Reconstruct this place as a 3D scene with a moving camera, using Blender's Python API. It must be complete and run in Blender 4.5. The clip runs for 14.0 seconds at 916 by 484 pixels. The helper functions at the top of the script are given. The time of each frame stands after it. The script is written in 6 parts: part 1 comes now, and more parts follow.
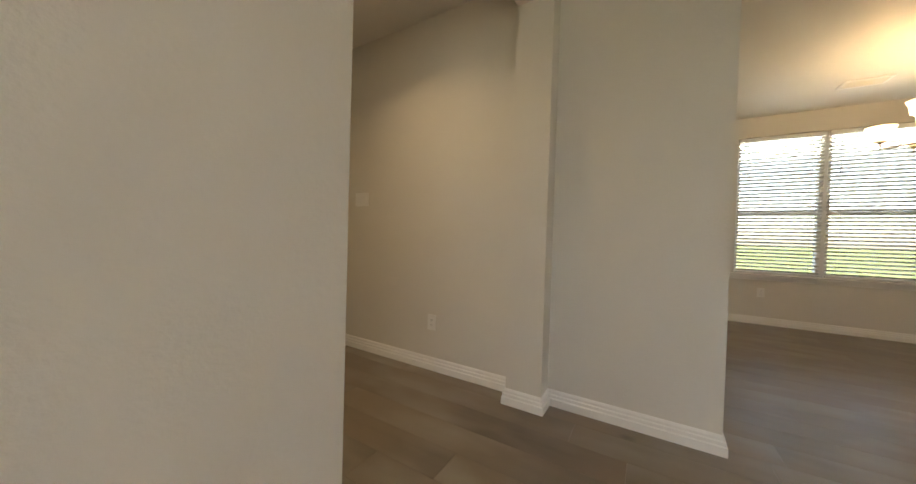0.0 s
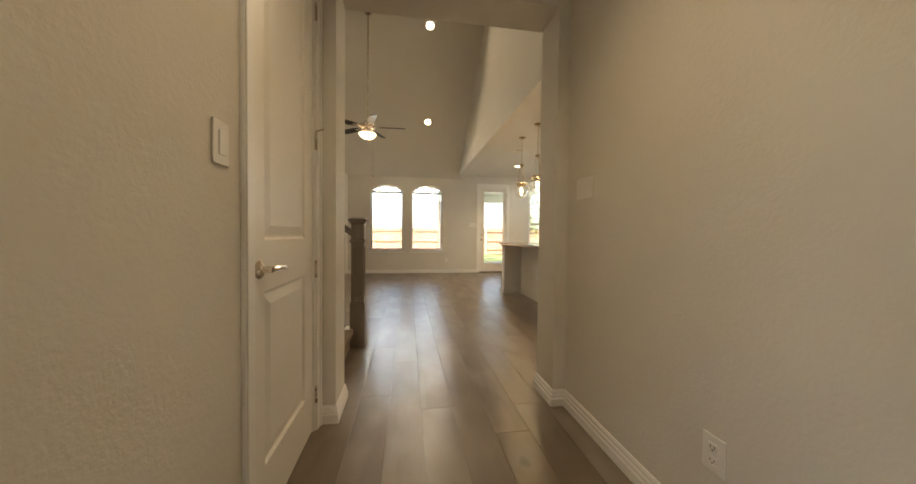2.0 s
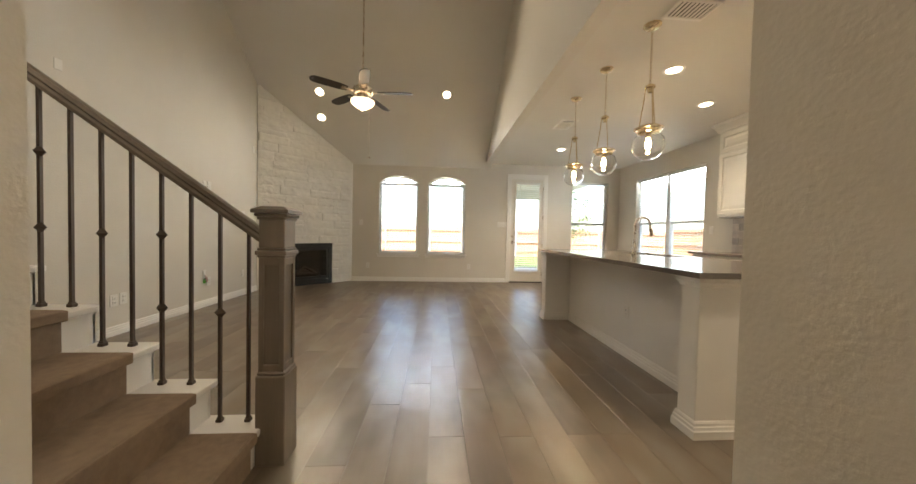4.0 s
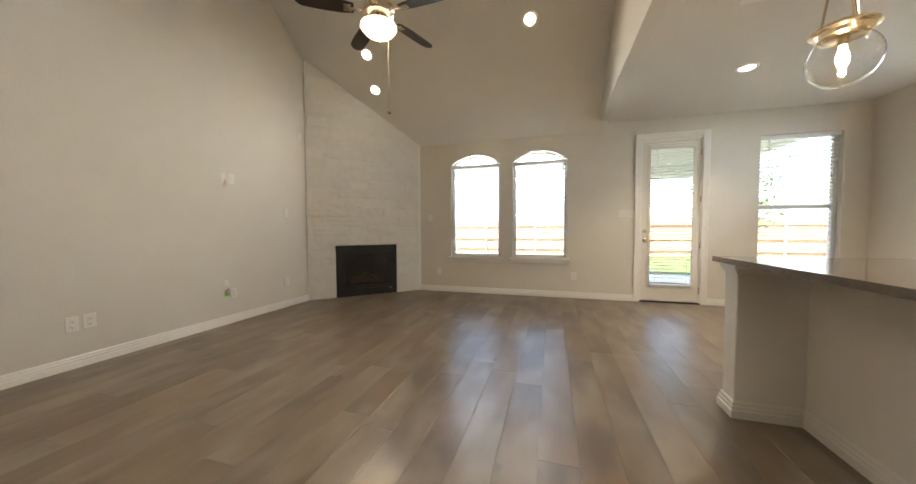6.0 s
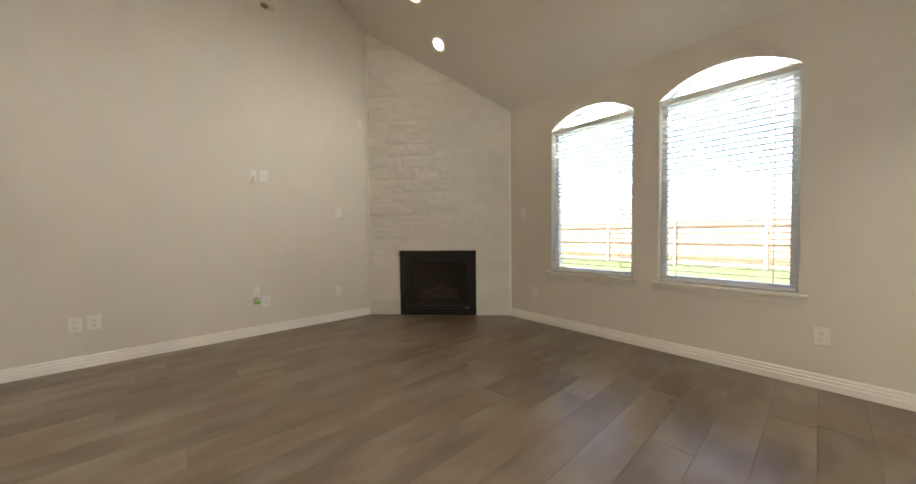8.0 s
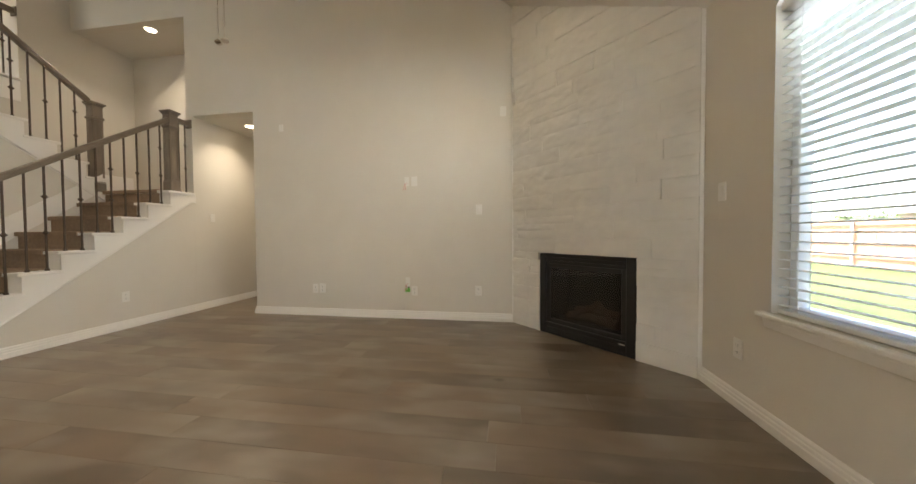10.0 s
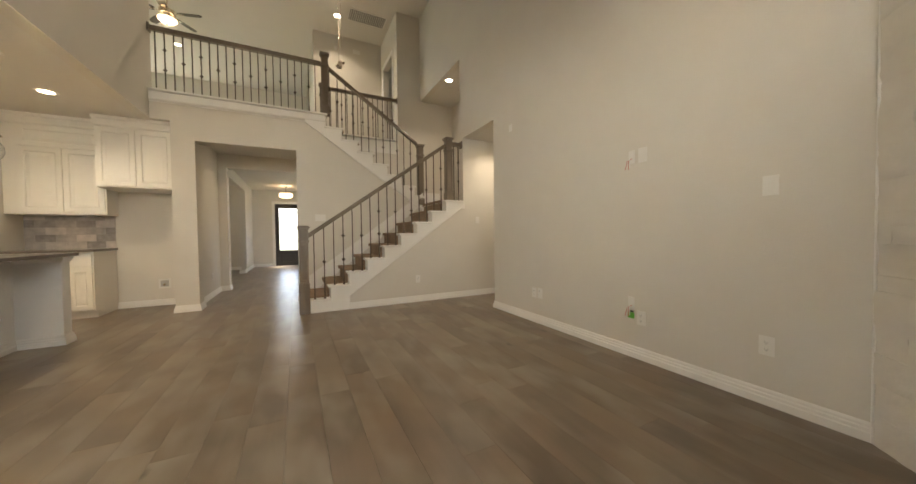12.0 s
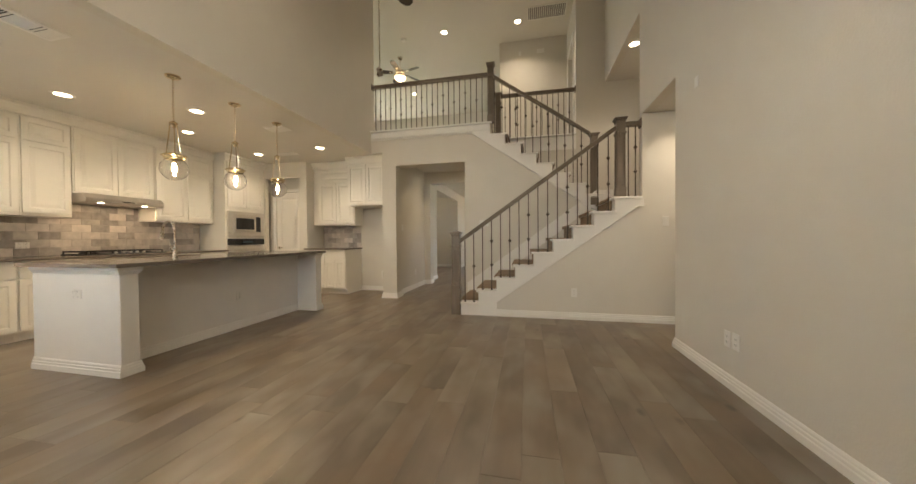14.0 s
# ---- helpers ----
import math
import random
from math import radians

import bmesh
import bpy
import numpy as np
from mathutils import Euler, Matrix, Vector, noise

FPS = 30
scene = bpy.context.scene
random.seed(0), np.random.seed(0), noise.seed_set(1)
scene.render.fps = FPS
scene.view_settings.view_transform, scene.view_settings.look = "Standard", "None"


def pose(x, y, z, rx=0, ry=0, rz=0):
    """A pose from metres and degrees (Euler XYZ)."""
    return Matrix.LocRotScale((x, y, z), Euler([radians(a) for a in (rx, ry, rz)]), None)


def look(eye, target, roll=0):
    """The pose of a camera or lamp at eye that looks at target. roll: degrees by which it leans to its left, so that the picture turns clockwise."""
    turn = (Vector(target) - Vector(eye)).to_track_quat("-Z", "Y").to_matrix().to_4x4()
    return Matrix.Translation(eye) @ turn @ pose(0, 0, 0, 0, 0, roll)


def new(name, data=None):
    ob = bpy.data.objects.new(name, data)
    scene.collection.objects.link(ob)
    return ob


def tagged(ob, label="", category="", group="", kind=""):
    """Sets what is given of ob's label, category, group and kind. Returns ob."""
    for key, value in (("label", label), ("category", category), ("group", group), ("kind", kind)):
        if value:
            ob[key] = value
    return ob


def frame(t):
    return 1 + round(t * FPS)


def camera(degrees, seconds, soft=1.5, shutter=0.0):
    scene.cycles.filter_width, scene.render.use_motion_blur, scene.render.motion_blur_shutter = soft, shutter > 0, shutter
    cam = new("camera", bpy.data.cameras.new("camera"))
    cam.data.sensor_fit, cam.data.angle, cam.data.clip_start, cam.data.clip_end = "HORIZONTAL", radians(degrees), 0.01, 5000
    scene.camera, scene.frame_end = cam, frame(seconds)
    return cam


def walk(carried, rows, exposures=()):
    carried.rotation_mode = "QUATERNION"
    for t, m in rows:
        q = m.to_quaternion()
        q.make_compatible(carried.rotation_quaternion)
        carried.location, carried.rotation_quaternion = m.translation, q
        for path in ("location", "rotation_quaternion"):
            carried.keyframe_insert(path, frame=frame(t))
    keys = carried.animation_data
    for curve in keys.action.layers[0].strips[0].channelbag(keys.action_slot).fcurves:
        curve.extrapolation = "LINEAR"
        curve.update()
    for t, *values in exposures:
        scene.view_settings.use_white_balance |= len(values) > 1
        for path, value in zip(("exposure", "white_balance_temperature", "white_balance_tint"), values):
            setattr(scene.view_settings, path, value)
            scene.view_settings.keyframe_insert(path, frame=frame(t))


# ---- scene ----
cam = camera(110.3, 14.0)
PATH = [
    (0, (-0.551, 0.266, 1.016), (1.162, 1.298, 0.984), 1.70),
    (0.5, (-0.224, 0.273, 1.004), (1.364, 1.490, 0.991), 1.20),
    (1, (0.119, 0.364, 1.014), (1.301, 1.977, 0.976), 1.10),
    (1.5, (0.327, 0.583, 1.014), (1.014, 2.461, 0.971), 0.80),
    (2, (0.453, 0.804, 1.055), (0.764, 2.779, 1.008), 0.60),
    (2.5, (0.510, 1.076, 1.089), (0.713, 3.065, 1.041), 1.40),
    (4.8, (0.870, 2.998, 1.094), (0.910, 4.996, 1.035), 0.60),
    (5, (0.900, 3.155, 1.083), (0.888, 5.155, 1.021), 0.60),
    (5.5, (1.073, 3.636, 1.095), (0.794, 5.615, 1.018), 0.30),
    (6, (1.170, 4.182, 1.084), (0.603, 6.099, 1.008), -0.20),
    (6.5, (1.251, 4.738, 1.069), (0.403, 6.549, 1.000), -0.50),
    (7, (1.357, 5.298, 1.059), (0.261, 6.970, 0.998), -0.60),
    (7.2, (1.393, 5.522, 1.056), (0.213, 7.136, 0.996), -0.70),
    (9.3, (1.513, 7.525, 1.058), (-0.442, 7.947, 1.014), -0.15),
    (9.5, (1.486, 7.721, 1.048), (-0.502, 7.932, 1.006), -0.25),
    (10, (1.350, 8.165, 1.042), (-0.626, 7.859, 0.992), -0.40),
    (10.5, (1.130, 8.465, 1.005), (-0.712, 7.687, 0.968), -0.55),
    (11, (0.803, 8.670, 1.046), (-0.795, 7.469, 0.995), -0.40),
    (11.5, (0.433, 8.717, 1.050), (-0.833, 7.169, 0.997), -0.70),
    (12, (0.087, 8.689, 1.062), (-0.817, 6.906, 1.012), -0.70),
    (12.5, (-0.295, 8.649, 1.089), (-0.833, 6.723, 1.046), -0.80),
    (13, (-0.624, 8.583, 1.090), (-0.815, 6.592, 1.057), -0.70),
    (13.5, (-0.868, 8.499, 1.094), (-0.730, 6.504, 1.066), -0.60),
    (14, (-1.015, 8.403, 1.104), (-0.588, 6.449, 1.079), -0.40),
]
walk(cam, [(t, look(eye, target, roll)) for t, eye, target, roll in PATH],
     exposures=[(0, 3.05, 7600, 11), (0.8, 2.9, 8000, 11), (2.5, 3.12, 7400, 10), (5, 3.25, 6600, 10), (7, 3.27, 6500, 10), (9.5, 3.3, 6550, 10), (11, 3.15, 7000, 10), (14, 3.1, 6900, 10)])

# ---- world, sun, exposure ----
world = bpy.data.worlds.new("sky_world")
scene.world = world
world.use_nodes = True
wn = world.node_tree
sky = wn.nodes.new("ShaderNodeTexSky")
sky.sky_type = "NISHITA"
sky.sun_disc = False
sky.sun_elevation = radians(62)
sky.sun_rotation = radians(200)
sky.air_density, sky.dust_density = 1.0, 2.5
wn.nodes["Background"].inputs["Strength"].default_value = 0.15
wn.links.new(sky.outputs["Color"], wn.nodes["Background"].inputs["Color"])
sun_data = bpy.data.lights.new("sun", "SUN")
sun_data.energy, sun_data.angle, sun_data.color = 3.2, radians(0.5), (1.0, 0.95, 0.87)
sun = new("sun", sun_data)
sun.matrix_world = look((-6, -12, 30), (0, 0, 0))
CAN_W = 1.10
WARM = (1.0, 0.85, 0.66)


# ---- helpers of this scene ----
def link_bm(name, bm, material):
    me = bpy.data.meshes.new(name)
    bmesh.ops.recalc_face_normals(bm, faces=bm.faces)
    bm.to_mesh(me)
    bm.free()
    if material is not None:
        me.materials.append(material)
    return new(name, me)


def part(name, bm, material, parent, label=""):
    ob = link_bm(name, bm, material)
    ob.parent = parent
    if label:
        ob["label"] = label
    return ob


def share(name, me, parent, m):
    ob = new(name, me)
    ob.parent = parent
    ob.matrix_basis = m
    return ob


def thing(name, label, category, group="", kind="", at=(0, 0, 0), rz=0):
    ob = new(name)
    ob.empty_display_size = 0.1
    ob.matrix_basis = pose(at[0], at[1], at[2], 0, 0, rz)
    return tagged(ob, label, category, group, kind)


def smooth(ob, angle=0.6):
    for p in ob.data.polygons:
        p.use_smooth = True
    ob.data.set_sharp_from_angle(angle=angle)
    return ob


def box(bm, x0, x1, y0, y1, z0, z1, bevel=0.0, seg=1):
    r = bmesh.ops.create_cube(bm, size=1.0)
    for v in r["verts"]:
        v.co = Vector((x0 + (v.co.x + 0.5) * (x1 - x0), y0 + (v.co.y + 0.5) * (y1 - y0), z0 + (v.co.z + 0.5) * (z1 - z0)))
    if bevel:
        edges = list({e for v in r["verts"] for e in v.link_edges})
        bmesh.ops.bevel(bm, geom=edges, offset=bevel, segments=seg, profile=0.5, affect="EDGES")
    return bm


def boxes(*rows, bevel=0.0, seg=1):
    bm = bmesh.new()
    for r in rows:
        box(bm, *r, bevel=bevel, seg=seg)
    return bm


def lathe(profile, seg=24, m=None, bm=None, close=False):
    """Turned body round z: profile of (radius, z)."""
    bm = bm or bmesh.new()
    rings = []
    for r, z in profile:
        ring = [bm.verts.new((r * math.cos(2 * math.pi * i / seg), r * math.sin(2 * math.pi * i / seg), z)) for i in range(seg)]
        rings.append(ring)
    made = [v for ring in rings for v in ring]
    for a, b in zip(rings, rings[1:]):
        for i in range(seg):
            bm.faces.new((a[i], a[(i + 1) % seg], b[(i + 1) % seg], b[i]))
    bm.faces.new(rings[0][::-1])
    bm.faces.new(rings[-1])
    if m is not None:
        bmesh.ops.transform(bm, matrix=m, verts=made)
    return bm


def tube(points, radius, seg=8, bm=None):
    """A round bar along a line of points."""
    bm = bm or bmesh.new()
    pts = [Vector(p) for p in points]
    rings = []
    for i, p in enumerate(pts):
        d = (pts[min(i + 1, len(pts) - 1)] - pts[max(i - 1, 0)]).normalized()
        q = d.to_track_quat("Z", "Y")
        rings.append([bm.verts.new(p + q @ Vector((radius * math.cos(2 * math.pi * k / seg), radius * math.sin(2 * math.pi * k / seg), 0))) for k in range(seg)])
    for a, b in zip(rings, rings[1:]):
        for k in range(seg):
            bm.faces.new((a[k], a[(k + 1) % seg], b[(k + 1) % seg], b[k]))
    bm.faces.new(rings[0][::-1])
    bm.faces.new(rings[-1])
    return bm


def prism(poly, axis, a, b, bm=None):
    """A polygon extruded along an axis from a to b. poly in the two other axes, in order."""
    bm = bm or bmesh.new()

    def at(p, w):
        return {"x": (w, p[0], p[1]), "y": (p[0], w, p[1]), "z": (p[0], p[1], w)}[axis]

    lo = [bm.verts.new(at(p, a)) for p in poly]
    hi = [bm.verts.new(at(p, b)) for p in poly]
    bm.faces.new(lo)
    bm.faces.new(hi[::-1])
    n = len(poly)
    for i in range(n):
        bm.faces.new((lo[i], lo[(i + 1) % n], hi[(i + 1) % n], hi[i]))
    return bm


def profile_run(profile, p0, p1, side, bm=None, m0=0.0, m1=0.0):
    """A moulding from p0 to p1 (x, y, z); profile of (out, up); side: unit (x, y) that points out of the wall."""
    bm = bm or bmesh.new()
    p0, p1, s = Vector(p0), Vector(p1), Vector((side[0], side[1], 0))
    d = (p1 - p0).normalized()
    a = [bm.verts.new(p0 + s * o + Vector((0, 0, u)) - d * (m0 * o)) for o, u in profile]
    b = [bm.verts.new(p1 + s * o + Vector((0, 0, u)) + d * (m1 * o)) for o, u in profile]
    n = len(profile)
    bm.faces.new(a)
    bm.faces.new(b[::-1])
    for i in range(n):
        bm.faces.new((a[i], a[(i + 1) % n], b[(i + 1) % n], b[i]))
    return bm


def slab(name, axis, a, b, u, v, holes, material, label, kind="structure"):
    """A wall or floor of one mesh with rectangular openings through it: thickness a to b along axis; u, v: its ranges in the two other axes."""
    us = sorted({*u, *[h[i] for h in holes for i in (0, 1)]})
    vs = sorted({*v, *[h[i] for h in holes for i in (2, 3)]})
    us = [k for k in us if u[0] <= k <= u[1]]
    vs = [k for k in vs if v[0] <= k <= v[1]]

    def solid(i, j):
        if not (0 <= i < len(us) - 1 and 0 <= j < len(vs) - 1):
            return False
        cu, cv = (us[i] + us[i + 1]) / 2, (vs[j] + vs[j + 1]) / 2
        return not any(h[0] < cu < h[1] and h[2] < cv < h[3] for h in holes)

    bm = bmesh.new()
    made = {}

    def vert(i, j, w):
        if (i, j, w) not in made:
            p, q = us[i], vs[j]
            made[i, j, w] = bm.verts.new({"x": (w, p, q), "y": (p, w, q), "z": (p, q, w)}[axis])
        return made[i, j, w]

    for i in range(len(us) - 1):
        for j in range(len(vs) - 1):
            if not solid(i, j):
                continue
            ring = [(i, j), (i + 1, j), (i + 1, j + 1), (i, j + 1)]
            bm.faces.new([vert(*c, a) for c in ring])
            bm.faces.new([vert(*c, b) for c in ring[::-1]])
            for (c, d), nb in zip(((ring[0], ring[1]), (ring[1], ring[2]), (ring[2], ring[3]), (ring[3], ring[0])), ((i, j - 1), (i + 1, j), (i, j + 1), (i - 1, j))):
                if not solid(*nb):
                    bm.faces.new((vert(*c, a), vert(*c, b), vert(*d, b), vert(*d, a)))
    ob = link_bm(name, bm, material)
    return tagged(ob, label, kind=kind)


# ---- materials ----
def mat(name, color, rough=0.5, metal=0.0, scale=6.0, vary=0.06, bump=0.0, bump_scale=60.0, fine=0.0, spec=0.5, rand=0.0):
    """A surface with colour variation at two scales, uneven gloss and fine relief."""
    m = bpy.data.materials.new(name)
    m.use_nodes = True
    nt = m.node_tree
    b = nt.nodes["Principled BSDF"]
    L = nt.links.new
    tc = nt.nodes.new("ShaderNodeTexCoord")
    geo = nt.nodes.new("ShaderNodeNewGeometry")
    n1 = nt.nodes.new("ShaderNodeTexNoise")
    n1.inputs["Scale"].default_value, n1.inputs["Detail"].default_value = scale, 5
    L(geo.outputs["Position"], n1.inputs["Vector"])
    n2 = nt.nodes.new("ShaderNodeTexNoise")
    n2.inputs["Scale"].default_value, n2.inputs["Detail"].default_value = scale * 0.13, 2
    L(geo.outputs["Position"], n2.inputs["Vector"])
    add = nt.nodes.new("ShaderNodeMath")
    add.operation = "ADD"
    L(n1.outputs["Fac"], add.inputs[0])
    L(n2.outputs["Fac"], add.inputs[1])
    src = add.outputs[0]
    if rand:
        oi = nt.nodes.new("ShaderNodeObjectInfo")
        mu = nt.nodes.new("ShaderNodeMath")
        mu.operation = "MULTIPLY_ADD"
        mu.inputs[1].default_value, mu.inputs[2].default_value = rand, -rand / 2
        L(oi.outputs["Random"], mu.inputs[0])
        ad = nt.nodes.new("ShaderNodeMath")
        L(src, ad.inputs[0])
        L(mu.outputs[0], ad.inputs[1])
        src = ad.outputs[0]
    mr = nt.nodes.new("ShaderNodeMapRange")
    mr.inputs["From Min"].default_value, mr.inputs["From Max"].default_value = 0.6, 1.4
    mr.inputs["To Min"].default_value, mr.inputs["To Max"].default_value = 1 - vary, 1 + vary
    mr.clamp = not rand
    L(src, mr.inputs["Value"])
    mul = nt.nodes.new("ShaderNodeVectorMath")
    mul.operation = "SCALE"
    mul.inputs[0].default_value = color
    L(mr.outputs[0], mul.inputs["Scale"])
    L(mul.outputs[0], b.inputs["Base Color"])
    rr = nt.nodes.new("ShaderNodeMapRange")
    rr.inputs["From Min"].default_value, rr.inputs["From Max"].default_value = 0.3, 0.7
    rr.inputs["To Min"].default_value, rr.inputs["To Max"].default_value = max(rough - 0.06, 0.02), min(rough + 0.06, 1)
    L(n1.outputs["Fac"], rr.inputs["Value"])
    L(rr.outputs[0], b.inputs["Roughness"])
    b.inputs["Metallic"].default_value = metal
    b.inputs["Specular IOR Level"].default_value = spec
    if bump:
        n3 = nt.nodes.new("ShaderNodeTexNoise")
        n3.inputs["Scale"].default_value, n3.inputs["Detail"].default_value = bump_scale, 3
        L(geo.outputs["Position"], n3.inputs["Vector"])
        bp = nt.nodes.new("ShaderNodeBump")
        bp.inputs["Strength"].default_value, bp.inputs["Distance"].default_value = 1.0, bump
        L(n3.outputs["Fac"], bp.inputs["Height"])
        L(bp.outputs[0], b.inputs["Normal"])
    return m


def wood(name, c0, c1, rough, axis=1, rand=True, scale=1.0, bump=0.0006, knots=0.0, worn=None, grain=1.0, spec=0.5):
    """Long-grained wood; grain along an axis (0 x, 1 y, 2 z); each board differs by Object Info's Random."""
    m = bpy.data.materials.new(name)
    m.use_nodes = True
    nt = m.node_tree
    b = nt.nodes["Principled BSDF"]
    L = nt.links.new
    geo = nt.nodes.new("ShaderNodeNewGeometry")
    oi = nt.nodes.new("ShaderNodeObjectInfo")
    sh = nt.nodes.new("ShaderNodeVectorMath")
    sh.operation = "SCALE"
    sh.inputs[0].default_value = (37.0, 53.0, 71.0)
    isl = nt.nodes.new("ShaderNodeMath")
    L(oi.outputs["Random"], isl.inputs[0])
    L(geo.outputs["Random Per Island"], isl.inputs[1])
    L(isl.outputs[0], sh.inputs["Scale"])
    ad = nt.nodes.new("ShaderNodeVectorMath")
    L(geo.outputs["Position"], ad.inputs[0])
    L(sh.outputs[0], ad.inputs[1])
    mp = nt.nodes.new("ShaderNodeMapping")
    s = [9.0 * scale] * 3
    s[axis] = 0.9 * scale
    mp.inputs["Scale"].default_value = s
    L(ad.outputs[0], mp.inputs["Vector"])
    n1 = nt.nodes.new("ShaderNodeTexNoise")
    n1.inputs["Scale"].default_value, n1.inputs["Detail"].default_value, n1.inputs["Distortion"].default_value = 1.2, 4 if grain > 0.95 else 2, 0.5
    L(mp.outputs[0], n1.inputs["Vector"])
    mp2 = nt.nodes.new("ShaderNodeMapping")
    s2 = [120.0 * scale] * 3
    s2[axis] = 4.0 * scale
    mp2.inputs["Scale"].default_value = s2
    L(ad.outputs[0], mp2.inputs["Vector"])
    n2 = nt.nodes.new("ShaderNodeTexNoise")
    n2.inputs["Scale"].default_value, n2.inputs["Detail"].default_value = 1.0, 3
    L(mp2.outputs[0], n2.inputs["Vector"])
    n3 = nt.nodes.new("ShaderNodeTexNoise")
    n3.inputs["Scale"].default_value, n3.inputs["Detail"].default_value = 1.9, 2
    L(ad.outputs[0], n3.inputs["Vector"])

    def ma(op, x, y, c=None):
        k = nt.nodes.new("ShaderNodeMath")
        k.operation = op
        for i, w in enumerate((x, y, c)):
            if w is None:
                continue
            if isinstance(w, (int, float)):
                k.inputs[i].default_value = w
            else:
                L(w, k.inputs[i])
        return k.outputs[0]

    f = ma("MULTIPLY_ADD", n1.outputs["Fac"], 0.75 * grain, 0.315 - 0.375 * grain)
    f = ma("ADD", f, ma("MULTIPLY_ADD", n2.outputs["Fac"], 0.12 * grain, -0.06 * grain))
    f = ma("ADD", f, ma("MULTIPLY_ADD", n3.outputs["Fac"], 1.15, -0.575))
    if rand:
        f = ma("ADD", f, ma("MULTIPLY_ADD", oi.outputs["Random"], 0.50, -0.25))
        f = ma("ADD", f, ma("MULTIPLY_ADD", geo.outputs["Random Per Island"], 0.20, -0.10))
    ramp = nt.nodes.new("ShaderNodeValToRGB")
    e = ramp.color_ramp.elements
    e[0].position, e[0].color = 0.0, (*c0, 1)
    e[1].position, e[1].color = 0.75, (*c1, 1)
    L(f, ramp.inputs["Fac"])
    col = ramp.outputs["Color"]
    if worn:
        n5 = nt.nodes.new("ShaderNodeTexNoise")
        mp5 = nt.nodes.new("ShaderNodeMapping")
        s5 = [4.0] * 3
        s5[axis] = 1.8
        mp5.inputs["Scale"].default_value = s5
        L(ad.outputs[0], mp5.inputs["Vector"])
        n5.inputs["Scale"].default_value, n5.inputs["Detail"].default_value = 1.0, 2
        L(mp5.outputs[0], n5.inputs["Vector"])
        mw = nt.nodes.new("ShaderNodeMix")
        mw.data_type = "RGBA"
        mw.inputs["B"].default_value = (*worn, 1)
        mask = nt.nodes.new("ShaderNodeMapRange")
        mask.inputs["From Min"].default_value, mask.inputs["From Max"].default_value = 0.44, 0.80
        mask.inputs["To Max"].default_value = 0.75
        L(n5.outputs["Fac"], mask.inputs["Value"])
        L(mask.outputs[0], mw.inputs["Factor"])
        tan = nt.nodes.new("ShaderNodeMix")
        tan.data_type = "RGBA"
        tan.inputs["B"].default_value = (0.175, 0.112, 0.066, 1)
        hue = nt.nodes.new("ShaderNodeTexNoise")
        hue.inputs["Scale"].default_value, hue.inputs["Detail"].default_value = 1.9, 1
        L(ad.outputs[0], hue.inputs["Vector"])
        warm = nt.nodes.new("ShaderNodeMapRange")
        warm.inputs["From Min"].default_value, warm.inputs["From Max"].default_value = 0.38, 0.75
        warm.inputs["To Max"].default_value = 0.6
        L(hue.outputs["Fac"], warm.inputs["Value"])
        L(warm.outputs[0], tan.inputs["Factor"])
        L(col, tan.inputs["A"])
        col = tan.outputs["Result"]
        L(col, mw.inputs["A"])
        col = mw.outputs["Result"]
    if knots:
        vo = nt.nodes.new("ShaderNodeTexVoronoi")
        mp4 = nt.nodes.new("ShaderNodeMapping")
        s4 = [2.6] * 3
        s4[axis] = 1.5
        mp4.inputs["Scale"].default_value = s4
        L(ad.outputs[0], mp4.inputs["Vector"])
        wob = nt.nodes.new("ShaderNodeVectorMath")
        wob.operation = "MULTIPLY_ADD"
        wob.inputs[1].default_value = (0.05, 0.05, 0.05)
        nb = nt.nodes.new("ShaderNodeTexNoise")
        nb.inputs["Scale"].default_value = 22.0
        L(ad.outputs[0], nb.inputs["Vector"])
        L(nb.outputs["Color"], wob.inputs[0])
        L(mp4.outputs[0], wob.inputs[2])
        L(wob.outputs[0], vo.inputs["Vector"])
        vo.inputs["Scale"].default_value = 1.0
        mk = nt.nodes.new("ShaderNodeMapRange")
        mk.inputs["From Min"].default_value, mk.inputs["From Max"].default_value = 0.02, 0.085
        mk.inputs["To Min"].default_value, mk.inputs["To Max"].default_value = knots, 0.0
        L(vo.outputs["Distance"], mk.inputs["Value"])
        mx = nt.nodes.new("ShaderNodeMix")
        mx.data_type = "RGBA"
        mx.inputs["B"].default_value = (c0[0] * 0.35, c0[1] * 0.32, c0[2] * 0.3, 1)
        L(mk.outputs[0], mx.inputs["Factor"])
        L(col, mx.inputs["A"])
        col = mx.outputs["Result"]
    L(col, b.inputs["Base Color"])
    ro = nt.nodes.new("ShaderNodeMapRange")
    ro.inputs["From Min"].default_value, ro.inputs["From Max"].default_value = 0.3, 0.7
    ro.inputs["To Min"].default_value, ro.inputs["To Max"].default_value = rough - 0.02, rough + 0.03
    L(n1.outputs["Fac"], ro.inputs["Value"])
    L(ro.outputs[0], b.inputs["Roughness"])
    b.inputs["Specular IOR Level"].default_value = spec
    bp = nt.nodes.new("ShaderNodeBump")
    bp.inputs["Strength"].default_value, bp.inputs["Distance"].default_value = 1.0, bump
